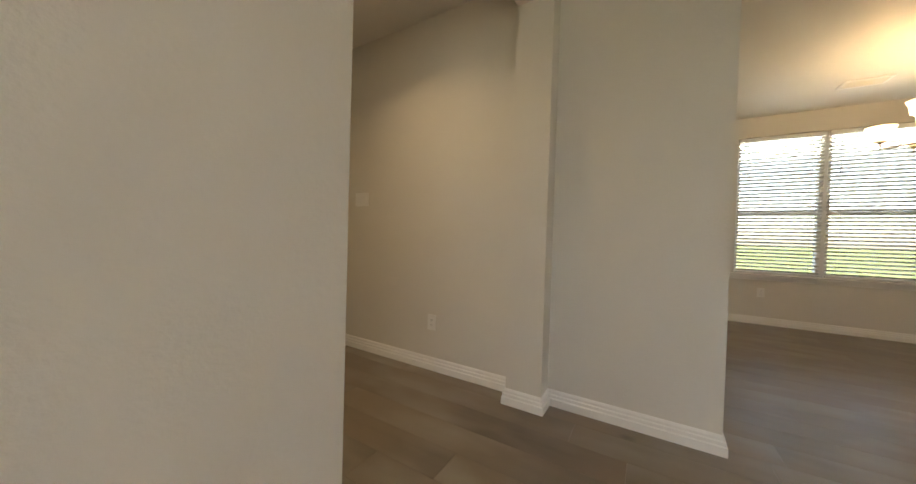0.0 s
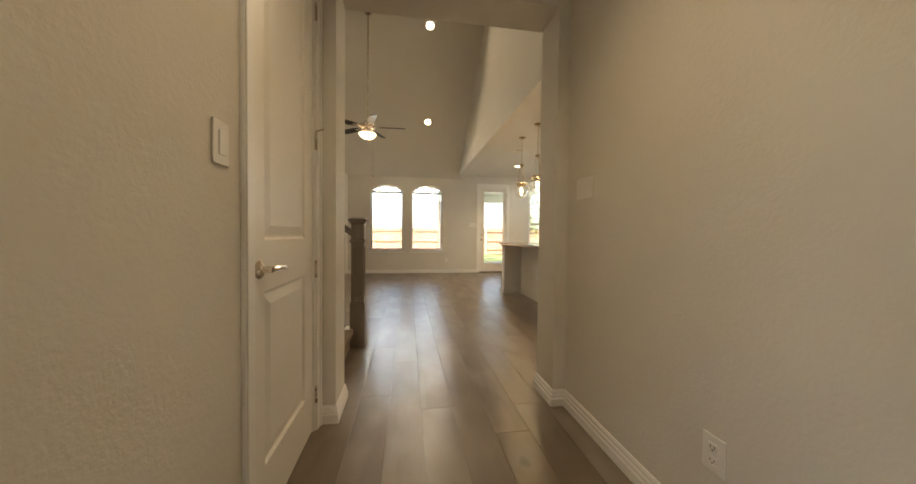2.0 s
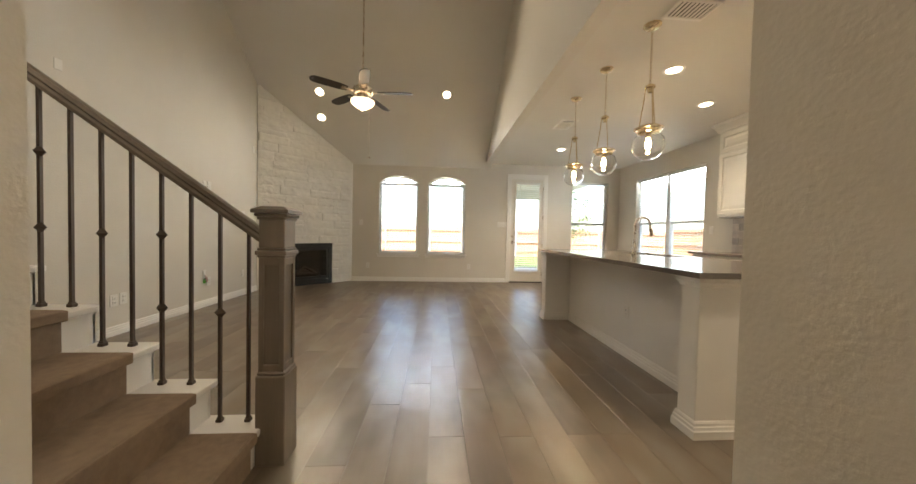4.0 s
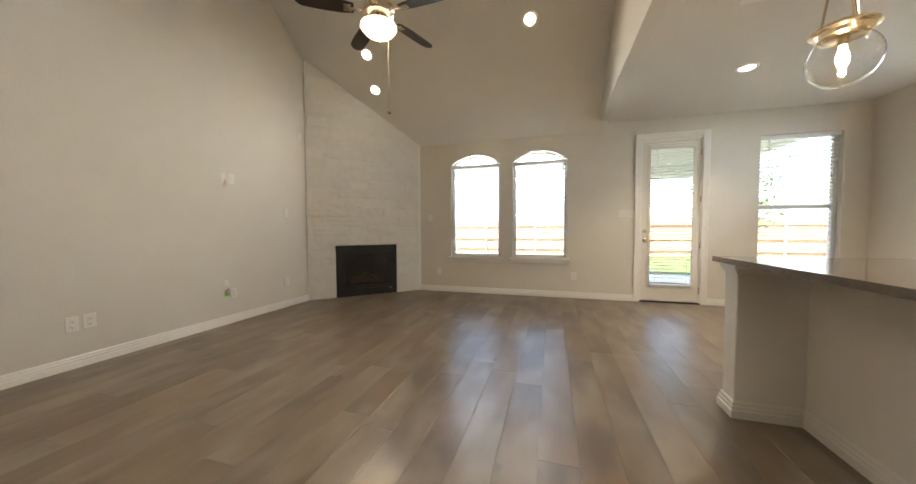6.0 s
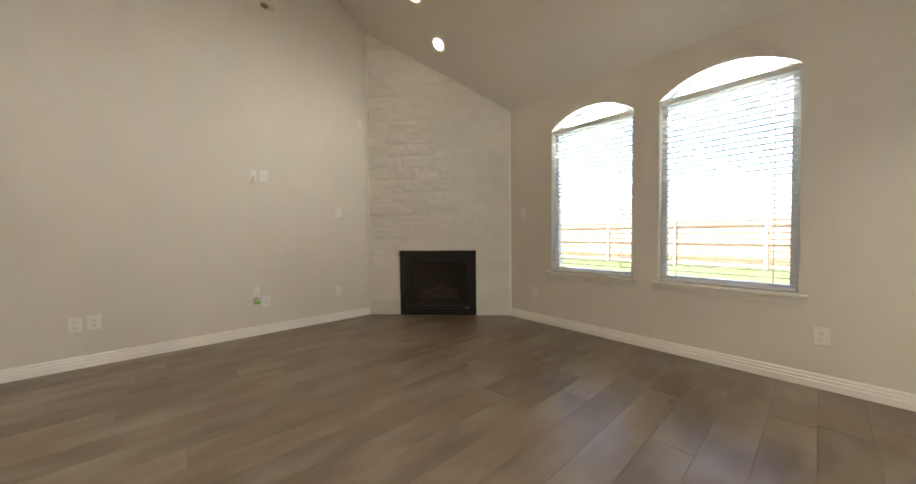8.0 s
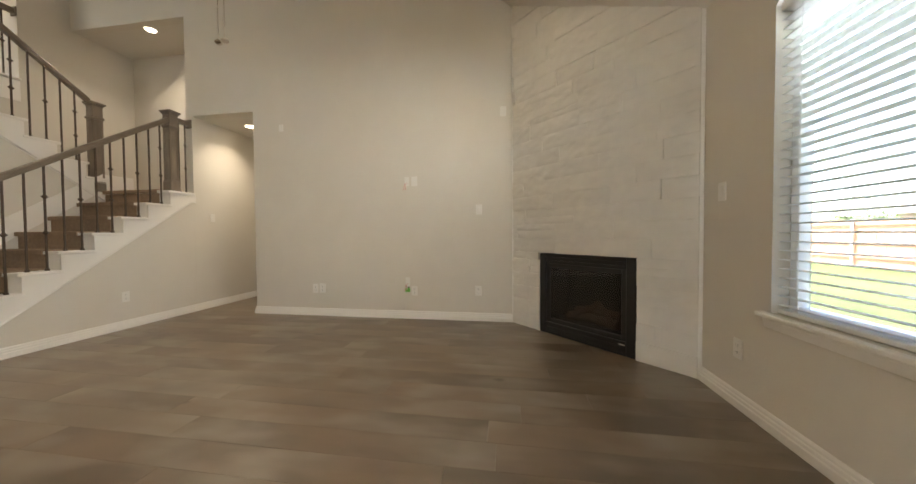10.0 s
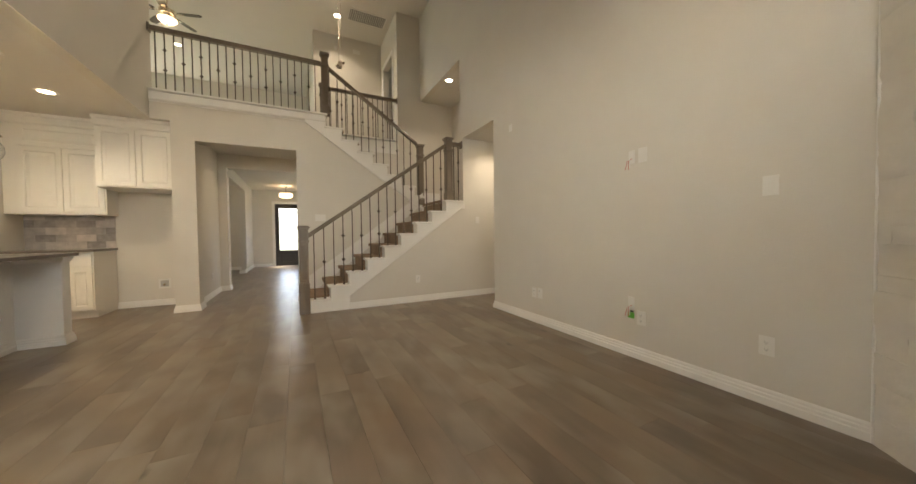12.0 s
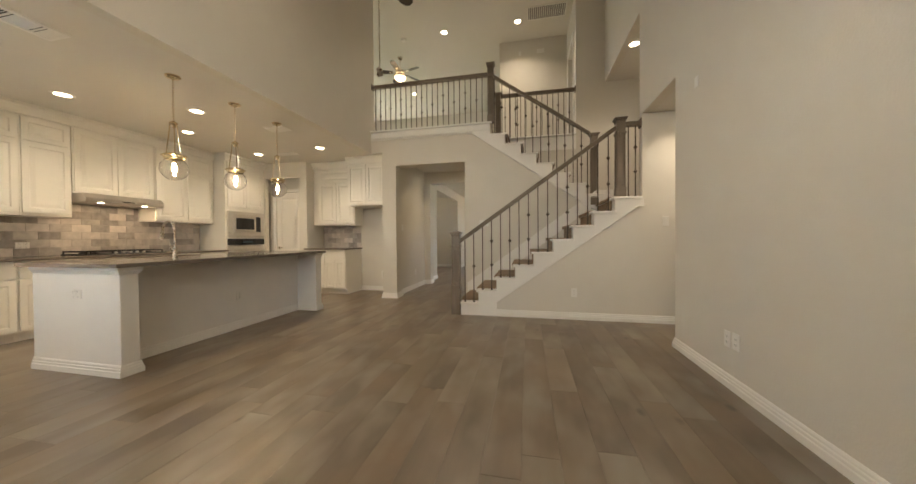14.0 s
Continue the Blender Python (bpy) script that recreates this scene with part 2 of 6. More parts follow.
    L(ma("ADD", n2.outputs["Fac"], n1.outputs["Fac"]), bp.inputs["Height"])
    if bump:
        L(bp.outputs[0], b.inputs["Normal"])
    return m


def glow(name, color, strength):
    m = bpy.data.materials.new(name)
    m.use_nodes = True
    b = m.node_tree.nodes["Principled BSDF"]
    b.inputs["Base Color"].default_value = (0.9, 0.88, 0.82, 1)
    b.inputs["Emission Color"].default_value = (*color, 1)
    b.inputs["Emission Strength"].default_value = strength
    return m


def glass(name, rough=0.0, color=(1, 1, 1), ior=1.45):
    m = bpy.data.materials.new(name)
    m.use_nodes = True
    b = m.node_tree.nodes["Principled BSDF"]
    b.inputs["Base Color"].default_value = (*color, 1)
    b.inputs["Roughness"].default_value = rough
    b.inputs["Transmission Weight"].default_value = 1.0
    b.inputs["IOR"].default_value = ior
    return m


WALL = mat("wall_paint", (0.66, 0.62, 0.55), 0.75, scale=3, vary=0.03, bump=0.0011, bump_scale=85, spec=0.25)
CEIL = mat("ceiling_paint", (0.68, 0.65, 0.59), 0.85, scale=3, vary=0.02, bump=0.0005, bump_scale=110, spec=0.2)
TRIM = mat("trim_paint", (0.80, 0.775, 0.73), 0.38, scale=8, vary=0.02, bump=0.0002, bump_scale=40)
CAB = mat("cabinet_paint", (0.80, 0.765, 0.69), 0.4, scale=8, vary=0.02, bump=0.0002, bump_scale=60)
DOORW = mat("door_paint", (0.78, 0.74, 0.67), 0.4, scale=8, vary=0.02, bump=0.0003, bump_scale=50)
ISLE = mat("island_paint", (0.78, 0.755, 0.71), 0.55, scale=6, vary=0.03, bump=0.0006, bump_scale=120)
PLANK = wood("floor_board", (0.098, 0.068, 0.044), (0.198, 0.157, 0.112), 0.32, axis=1, knots=0.8, worn=(0.285, 0.253, 0.206), bump=0.0, grain=0.9, spec=1.0)
GAPM = mat("floor_joint", (0.15, 0.12, 0.09), 0.8, vary=0.1)
OAK_X = wood("stair_rail_wood", (0.135, 0.106, 0.080), (0.255, 0.208, 0.160), 0.36, axis=0, scale=1.6, rand=False)
OAK_Z = wood("newel_wood", (0.135, 0.106, 0.080), (0.255, 0.208, 0.160), 0.36, axis=2, scale=1.6, rand=False)
IRON = mat("dark_bronze_iron", (0.085, 0.062, 0.045), 0.5, metal=0.3, vary=0.1)
STONE = mat("whitewashed_stone", (0.71, 0.675, 0.61), 0.85, scale=9, vary=0.06, bump=0.003, bump_scale=26, rand=0.35, spec=0.2)
GROUT = mat("stone_mortar", (0.62, 0.585, 0.52), 0.95, vary=0.08, bump=0.002)
BLACK = mat("black_metal", (0.012, 0.011, 0.010), 0.42, metal=0.2, vary=0.15)
FIREBOX = mat("dark_firebox", (0.02, 0.018, 0.016), 0.8, vary=0.2)
LOGM = mat("ceramic_log", (0.10, 0.07, 0.045), 0.9, scale=14, vary=0.35, bump=0.004)
STEEL = mat("brushed_steel", (0.66, 0.62, 0.57), 0.33, metal=1.0, scale=4, vary=0.02)
NICKEL = mat("brushed_nickel", (0.60, 0.53, 0.44), 0.27, metal=1.0, scale=20, vary=0.04)
BRASS = mat("polished_champagne_metal", (0.70, 0.58, 0.40), 0.18, metal=1.0, scale=20, vary=0.04)
COUNTER = mat("grey_quartz", (0.15, 0.128, 0.108), 0.14, scale=60, vary=0.22, spec=0.55)
TILE = mat("tumbled_tile", (0.47, 0.42, 0.38), 0.45, scale=14, vary=0.30, rand=1.1, bump=0.001, bump_scale=50)
PLATE = mat("white_plastic", (0.755, 0.73, 0.68), 0.35, vary=0.02)
BLIND = mat("white_blind_slat", (0.80, 0.80, 0.77), 0.5, vary=0.02)
VINYL = mat("white_vinyl_frame", (0.80, 0.80, 0.79), 0.4, vary=0.02)
GLASS = glass("window_glass")
CLEAR = glass("clear_globe_glass", color=(0.97, 0.97, 0.96))
DARKGLASS = mat("dark_glass", (0.012, 0.012, 0.013), 0.08, vary=0.1, spec=0.6)
FROST = glow("frosted_lamp_glass", (1.0, 0.72, 0.42), 0.55)
LED = glow("lit_downlight", (1.0, 0.84, 0.60), 3.0)
FILAMENT = glow("lit_filament", (1.0, 0.72, 0.36), 9.0)
GREEN = mat("green_label", (0.12, 0.45, 0.05), 0.5, vary=0.05)
RED = mat("pink_wire", (0.55, 0.22, 0.16), 0.5, vary=0.05)
DKDOOR = wood("dark_stained_door", (0.016, 0.012, 0.010), (0.05, 0.037, 0.028), 0.4, axis=2, rand=False)
LOFTC = mat("beige_loft_carpet", (0.46, 0.41, 0.34), 0.95, scale=30, vary=0.1, bump=0.004, bump_scale=300, spec=0.1)
CARPET = mat("brown_stair_carpet", (0.30, 0.22, 0.155), 0.95, scale=30, vary=0.2, bump=0.004, bump_scale=300, spec=0.1)
BLADE_M = wood("dark_walnut_blade", (0.016, 0.011, 0.008), (0.05, 0.032, 0.02), 0.4, axis=0, rand=False)
GRASS = mat("lawn_grass", (0.080, 0.105, 0.042), 0.95, scale=3, vary=0.35, bump=0.03, bump_scale=40, spec=0.1)
CONC = mat("patio_concrete", (0.50, 0.48, 0.44), 0.9, scale=4, vary=0.10, bump=0.001)
FENCE = wood("cedar_fence", (0.36, 0.195, 0.115), (0.50, 0.30, 0.185), 0.8, axis=2, scale=0.6)
GALV = mat("galvanised_steel", (0.62, 0.63, 0.64), 0.45, metal=0.7, vary=0.08)
BARK = mat("tree_bark", (0.10, 0.075, 0.05), 0.95, scale=12, vary=0.3, bump=0.01)
LEAF = mat("tree_leaf", (0.11, 0.17, 0.045), 0.7, scale=5, vary=0.35, rand=0.0)
BRICK = mat("outside_brick", (0.34, 0.25, 0.20), 0.9, scale=9, vary=0.2)
ROOFM = mat("roof_shingle", (0.30, 0.28, 0.265), 0.95, scale=12, vary=0.25, bump=0.004)
SOFFIT = mat("patio_soffit", (0.62, 0.62, 0.55), 0.8, vary=0.03)

# ---- plan ----
XL, XK, YF = -2.45, 5.0, 9.52
ZC, ZT = 2.69, 5.85
SLOPE, Z0 = 0.83, 2.575
YB = YF - (ZT - Z0) / SLOPE
XB = 1.83
Z1 = 3.07


def vault(y):
    return min(ZT, Z0 + (YF - y) * SLOPE)


# ---- floors and ground ----
ground = slab("ground", "z", -0.30, -0.16, (-900, 900), (-900, 900), [], GRASS, "green lawn round the house")
ground["category"] = "ground"
slab("floor", "z", -0.15, -0.012, (-4.6, 5.2), (-4.6, 9.72), [], GAPM, "floor under grey-brown wood planks")
loft_floor = slab("loft_floor", "z", 2.80, Z1, (-2.45, 5.2), (-3.8, 2.65), [(-2.45, -0.40, 1.86, 2.9)], LOFTC, "carpeted loft floor above the hall")
slab("loft_floor_edge", "z", 2.80, Z1 - 0.004, (-0.40, 1.83), (2.65, 2.9), [], WALL, "edge of the loft floor at the balcony")

# ---- walls ----
# far wall with two arched windows, patio door and corner window
WIN = [(-0.53, 0.33), (0.54, 1.39)]
slab("wall_north", "y", YF, YF + 0.15, (-2.6, 5.15), (-0.15, 2.85),
     [(WIN[0][0], WIN[0][1], 0.62, 2.36), (WIN[1][0], WIN[1][1], 0.62, 2.36), (2.43, 3.20, -0.02, 2.39), (3.86, 4.73, 0.62, 2.34)],
     WALL, "beige painted wall with two arched windows and a patio door")
for a, b in WIN:
    c, hw, zs, rise = (a + b) / 2, (b - a) / 2, 2.19, 0.16
    R = (hw * hw + rise * rise) / (2 * rise)
    th = math.asin(hw / R)
    arc = [(c + R * math.sin(-th + 2 * th * i / 16), zs + rise - R + R * math.cos(-th + 2 * th * i / 16)) for i in range(17)]
    for half in ([*arc[:9], (c, 2.3605), (a, 2.3605)], [*arc[8:], (b, 2.3605), (c, 2.3605)]):
        tagged(link_bm("wall_arch", prism(half, "y", YF, YF + 0.15), WALL), "rounded plaster arch above a window", kind="structure")
# left wall, high, with a passage below and the landing niche
tagged(link_bm("wall_west", prism([(4.84, -0.15), (9.65, -0.15), (9.65, vault(9.65) + 0.04), (YB, ZT + 0.05), (1.9, ZT + 0.05), (1.9, 4.03), (3.81, 4.03), (3.81, 2.68), (4.84, 2.68)], "x", XL - 0.12, XL), WALL),
       "tall beige painted living room wall", kind="structure")
slab("wall_passage_end_cap", "y", 3.80, 3.90, (XL - 0.12, XL), (-0.15, 2.679), [], WALL, "wall end beside the passage")
slab("wall_passage_stair", "y", 3.80, 3.90, (-4.4, XL - 0.12), (-0.15, 4.2), [], WALL, "wall between the landing and the passage")
slab("wall_passage_north", "y", 4.84, 4.96, (-4.4, XL - 0.12), (-0.15, 2.8), [], WALL, "passage side wall")
slab("wall_passage_end", "x", -4.52, -4.4, (3.8, 4.96), (-0.15, 2.8), [], WALL, "passage end wall")
slab("ceiling_passage", "z", 2.68, 2.80, (-4.4, XL - 0.12), (3.90, 4.84), [], CEIL, "flat passage ceiling")
slab("wall_niche_end", "x", -3.35, -3.23, (1.9, 3.80), (1.4, 4.2), [], WALL, "end wall of the stair landing")
slab("ceiling_niche", "z", 4.03, 4.15, (-3.23, XL - 0.12), (1.9, 3.80), [], CEIL, "low ceiling above the stair landing")
slab("wall_stair_back", "y", 1.78, 1.9, (-3.35, -1.93), (-0.15, ZT + 0.05), [], WALL, "tall wall behind the stair landing")
slab("wall_stair_back_low", "y", 1.78, 1.9, (-1.93, -0.05), (-0.15, 2.80), [], WALL, "wall under the loft beside the stair")
# wall with the hall opening; its top follows the upper stair
tagged(link_bm("wall_hall", prism([(1.62, -0.15), (1.35, -0.15), (1.35, 2.44), (0.06, 2.44), (0.06, -0.15), (-2.45, -0.15), (-2.45, 1.40), (-2.17, 1.45), (-0.265, 2.80), (1.83, 2.80), (1.83, 2.69), (1.62, 2.69)], "y", 2.65, 2.90), WALL),
       "beige wall with a square opening to the hall", kind="structure")
# hall
slab("wall_hall_west", "x", -0.15, -0.03, (1.01, 2.65), (-0.15, 2.8), [(1.88, 2.58, -0.02, 2.42)], WALL, "hall wall with a white closet door")
slab("wall_closet", "x", -0.75, -0.65, (0.89, 2.65), (-0.15, 2.8), [], WALL, "closet back wall")
slab("wall_corner", "y", 0.89, 1.01, (-2.2, -0.03), (-0.15, 2.8), [], WALL, "beige wall corner at the hall")
slab("wall_hall_east", "x", 1.43, 1.56, (-0.065, 2.65), (-0.15, 2.8), [], WALL, "hall wall with switches and an outlet")
tagged(link_bm("hall_arch", prism([(1.43, 0.0), (1.285, 0.0), (1.285, 2.42), (-0.03, 2.42), (-0.03, 2.70), (1.43, 2.70)], "y", 0.78, 1.0), WALL), "plaster pilaster and header across the hall", kind="structure")
slab("ceiling_hall", "z", ZC, 2.80, (-2.45, 5.2), (-4.6, 2.65), [(-2.45, -0.15, 1.78, 2.65)], CEIL, "flat hall and dining room ceiling")
# dining opening in the wall beyond the hall
tagged(link_bm("wall_dining_arch", prism([(-0.065, 2.7), (-0.065, 2.40), (-0.075, 2.425), (-0.10, 2.435), (-2.72, 2.435), (-2.745, 2.425), (-2.755, 2.40), (-2.755, 0.0), (-4.4, 0.0), (-4.4, 2.7)], "x", 1.43, 1.56), WALL),
       "wide cased opening to the dining room", kind="structure")
slab("wall_dining_north", "y", 0.30, 0.42, (1.56, 5.15), (-0.15, 2.8), [], WALL, "dining room side wall")
slab("wall_dining_south", "y", -3.72, -3.6, (1.56, 5.15), (-0.15, 2.8), [], WALL, "dining room side wall")
slab("wall_dining_east", "x", 5.02, 5.17, (-3.72, 0.42), (-0.15, 2.8), [(-2.36, -0.70, 0.65, 2.43)], WALL, "dining room wall with a wide window")
slab("wall_front", "y", -4.55, -4.4, (-2.4, 1.56), (-0.15, 2.8), [(-0.09, 0.75, -0.02, 2.22)], WALL, "entry wall with a dark front door")
# its window opening is added, out of view, to bring daylight to the hall corner
slab("wall_foyer_west", "x", -2.32, -2.2, (-4.55, 1.01), (-0.15, 2.8), [(-2.3, 0.1, 0.6, 2.4)], WALL, "entry side wall with an unseen window added for daylight")
# kitchen
slab("wall_east", "x", XK, XK + 0.15, (0.42, YF + 0.15), (-0.15, 2.85), [(7.13, 8.88, 0.66, 2.31)], WALL, "kitchen wall with a double window")
slab("wall_fridge", "y", 2.0, 2.12, (1.62, 3.40), (-0.15, 2.8), [], WALL, "wall behind the refrigerator space")
slab("wall_fridge_side", "x", 1.50, 1.62, (2.0, 2.65), (-0.15, 2.8), [], WALL, "side of the refrigerator space")
slab("wall_pantry_side", "x", 3.40, 3.50, (2.0, 2.68), (-0.15, 2.8), [], WALL, "wall end beside the pantry")
slab("wall_pantry", "y", 2.60, 2.68, (3.50, 5.0), (-0.15, 2.8), [(3.58, 4.385, -0.2, 2.38)], WALL, "wall with the pantry recess")
slab("wall_pantry_back", "y", 2.36, 2.44, (3.50, 5.0), (-0.15, 2.8), [(3.72, 4.34, -0.02, 2.12)], WALL, "pantry recess back wall")
slab("ceiling_kitchen", "z", ZC, 2.80, (XB + 0.12, 5.15), (2.9, YF), [], CEIL, "flat kitchen ceiling")
slab("ceiling_fridge", "z", ZC, 2.80, (XB, 5.15), (2.65, 2.9), [], CEIL, "kitchen ceiling edge")
tagged(link_bm("wall_upper_east", prism([(2.9, ZC), (YF, ZC), (YF, vault(YF) + 0.16), (YB, ZT + 0.05), (2.9, ZT + 0.05)], "x", XB, XB + 0.12), WALL), "upper wall between vaulted room and kitchen ceiling", kind="structure")
# vaulted ceiling
tagged(link_bm("ceiling_vault", prism([(YF + 0.15, vault(YF) - 0.15 * SLOPE), (YB, ZT), (YB, ZT + 0.12), (YF + 0.15, vault(YF) - 0.15 * SLOPE + 0.16)], "x", XL - 0.12, XB + 0.12), CEIL), "sloping vaulted ceiling", kind="structure")
slab("ceiling_loft", "z", ZT, ZT + 0.12, (-2.6, 5.2), (-3.8, YB), [], CEIL, "flat ceiling over the loft")
# loft
slab("wall_loft_hall", "y", 0.38, 0.5, (-2.05, -0.36), (Z1, ZT), [], WALL, "loft hallway wall")
slab("wall_loft_side", "x", -0.48, -0.36, (-3.7, 0.38), (Z1, ZT), [], WALL, "loft side wall")
slab("wall_loft_door", "x", -2.05, -1.93, (0.5, 1.78), (Z1, ZT), [(0.75, 1.55, Z1 - 0.01, Z1 + 2.05)], WALL, "loft wall with a doorway")
slab("wall_loft_room", "x", -3.4, -3.3, (0.3, 1.78), (Z1 - 0.3, ZT), [], WALL, "wall of the room beyond the loft doorway")
slab("wall_loft_room_side", "y", 0.2, 0.3, (-3.4, -2.05), (Z1 - 0.3, ZT), [], WALL, "side wall of the room beyond the loft doorway")
slab("ceiling_loft_room", "z", ZT, ZT + 0.12, (-3.4, -2.6), (0.2, 1.9), [], CEIL, "ceiling of the room beyond the loft doorway")
slab("floor_loft_room", "z", 2.80, Z1, (-3.4, -2.45), (0.2, 1.78), [], LOFTC, "carpet of the room beyond the loft doorway")
# the openings in these two walls are invented, to brighten the loft
slab("wall_loft_back", "y", -3.75, -3.6, (-0.48, 5.2), (Z1, ZT), [(2.6, 4.6, 3.7, 5.0)], WALL, "loft back wall")
slab("wall_loft_east", "x", 5.05, 5.2, (-3.75, 3.0), (Z1, ZT), [(-3.2, 2.2, 3.3, 5.6)], WALL, "loft east wall")
slab("wall_loft_north", "y", 2.78, 2.9, (XB, 5.2), (2.8, ZT), [], WALL, "loft wall above the kitchen")


# ---- daylight openings: windows with blinds ----
def slat_mesh(length):
    bm = bmesh.new()
    prof = [(-0.024, -0.003), (0, 0.0015), (0.024, -0.003), (0.024, -0.0055), (0, -0.001), (-0.024, -0.0055)]
    a = [bm.verts.new((-length / 2, p[0], p[1])) for p in prof]
    b = [bm.verts.new((length / 2, p[0], p[1])) for p in prof]
    bm.faces.new(a[::-1])
    bm.faces.new(b)
    for i in range(6):
        bm.faces.new((a[i], a[(i + 1) % 6], b[(i + 1) % 6], b[i]))
    me = bpy.data.meshes.new("slat")
    bmesh.ops.recalc_face_normals(bm, faces=bm.faces)
    bm.to_mesh(me)
    bm.free()
    me.materials.append(BLIND)
    return me


def blind(w, z0, z1, m, label, tilt=-4, wand=True, depth=0.045):
    """A horizontal slat blind; its local x along the window, y into the room is negative."""
    t = thing("window_blind", label, "blind", "window blinds")
    t.matrix_basis = m
    part("headrail", boxes((-w / 2, w / 2, -0.03, 0.03, z1 - 0.05, z1), bevel=0.004), BLIND, t)
    part("bottom_rail", boxes((-w / 2, w / 2, -0.025, 0.025, z0, z0 + 0.022), bevel=0.004), BLIND, t)
    me = slat_mesh(w - 0.006)
    n = int((z1 - z0 - 0.07) / 0.0445)
    for i in range(n):
        share("slat", me, t, pose(0, 0, z0 + 0.045 + i * (z1 - z0 - 0.09) / (n - 1), tilt, 0, 0))
    for k in (-0.36, 0.36):
        for dy in (-0.026, 0.026):
            part("ladder_cord", boxes((k * w - 0.0015, k * w + 0.0015, dy - 0.001, dy + 0.001, z0 + 0.02, z1 - 0.04)), BLIND, t)
    if wand:
        part("tilt_wand", tube([(-w / 2 + 0.09, -0.04, z1 - 0.05), (-w / 2 + 0.092, -0.042, z1 - 0.55)], 0.004), BLIND, t)
    return t


def window(name, w, z0, z1, m, label, meeting=True, mull=()):
    """A white vinyl window in its opening, local x along the wall, y outwards from the inner wall face."""
    t = thing(name, label, "window", kind="structure")
    t.matrix_basis = m
    f = 0.045
    fr = bmesh.new()
    for r in ((-w / 2, -w / 2 + f, 0.08, 0.14, z0, z1), (w / 2 - f, w / 2, 0.08, 0.14, z0, z1), (-w / 2 + f, w / 2 - f, 0.08, 0.14, z0, z0 + f), (-w / 2 + f, w / 2 - f, 0.08, 0.14, z1 - f, z1)):
        box(fr, *r, bevel=0.004)
    part("window_frame", fr, VINYL, t)
    zm = z0 + (z1 - z0) * 0.44
    if meeting:
        part("meeting_rail", boxes((-w / 2 + f, w / 2 - f, 0.085, 0.135, zm - 0.025, zm + 0.025), bevel=0.004), VINYL, t)
    for x in mull:
        part("mullion", boxes((x - 0.05, x + 0.05, 0.06, 0.145, z0, z1), bevel=0.004), VINYL, t)
    g = part("pane", boxes((-w / 2 + f - 0.01, w / 2 - f + 0.01, 0.108, 0.112, z0 + f - 0.01, z1 - f + 0.01)), GLASS, t)
    g.visible_shadow = False
    sill = boxes((-w / 2 - 0.05, w / 2 + 0.05, -0.045, 0.0, z0 - 0.022, z0), (-w / 2, w / 2, 0.0, 0.08, z0 - 0.018, z0 - 0.001), bevel=0.004)
    part("window_sill", sill, TRIM, t)
    part("apron", profile_run([(0, 0), (0.010, 0), (0.018, 0.04), (0.018, 0.055), (0, 0.055)], (-w / 2 - 0.03, 0, z0 - 0.08), (w / 2 + 0.03, 0, z0 - 0.08), (0, -1)), TRIM, t)
    return t


for i, (a, b) in enumerate(WIN):
    m = pose((a + b) / 2, YF, 0)
    w = b - a
    t = window("window_%d" % (i + 1), w, 0.62, 2.19, m, "arched white window looking out on a fenced lawn", meeting=False)
    hw, rise = w / 2, 0.16
    R = (hw * hw + rise * rise) / (2 * rise)
    th = math.asin(hw / R)
    pts = [(R * math.sin(-th + 2 * th * k / 16), 2.19 + rise - R + R * math.cos(-th + 2 * th * k / 16)) for k in range(17)]
    inn = [(x * 0.91, 2.19 + (z - 2.19) * 0.72) for x, z in pts]
    part("arch_frame", prism(pts + inn[::-1], "y", 0.08, 0.14), VINYL, t)
    g = part("arch_pane", prism([(x * 0.95, 2.19 + (z - 2.19) * 0.85) for x, z in pts], "y", 0.106, 0.11), GLASS, t)
    g.visible_shadow = False
    blind(w - 0.02, 0.625, 2.20, pose((a + b) / 2, YF + 0.045, 0), "white open slat blind in an arched window", tilt=-3, wand=False)
window("window_3", 0.87, 0.62, 2.34, pose(4.295, YF, 0), "white corner window looking out on the patio")
blind(0.85, 0.625, 2.335, pose(4.295, YF + 0.045, 0), "white open slat blind in the corner window")
window("window_4", 1.75, 0.66, 2.31, pose(XK, 8.005, 0, 0, 0, -90), "wide white double window beside the kitchen", mull=(0.0,))
for s in (-1, 1):
    blind(0.84, 0.665, 2.305, pose(XK + 0.045, 8.005 + s * 0.44, 0, 0, 0, -90), "white open slat blind in the kitchen window")
window("window_5", 1.66, 0.65, 2.43, pose(5.02, -1.53, 0, 0, 0, -90), "wide white dining room window", mull=(0.0,))
for s in (-1, 1):
    blind(0.80, 0.655, 2.425, pose(5.065, -1.53 + s * 0.415, 0, 0, 0, -90), "white half open slat blind in the dining window", tilt=-26)
# assumed entry window, never in view, added to light the foyer
window("window_6", 2.4, 0.6, 2.4, pose(-2.2, -1.1, 0, 0, 0, 90), "white entry window, unseen, added for daylight", mull=(0.0,))
# invented loft windows, hidden from the camera, that let daylight into the loft
window("window_7", 5.4, 3.3, 5.6, pose(5.05, -0.5, 0, 0, 0, -90), "wide white loft window, unseen, added for daylight", mull=(-0.9, 0.9))
window("window_8", 2.0, 3.7, 5.0, pose(3.6, -3.6, 0, 0, 0, 180), "white loft window, unseen, added for daylight", mull=(0.0,))

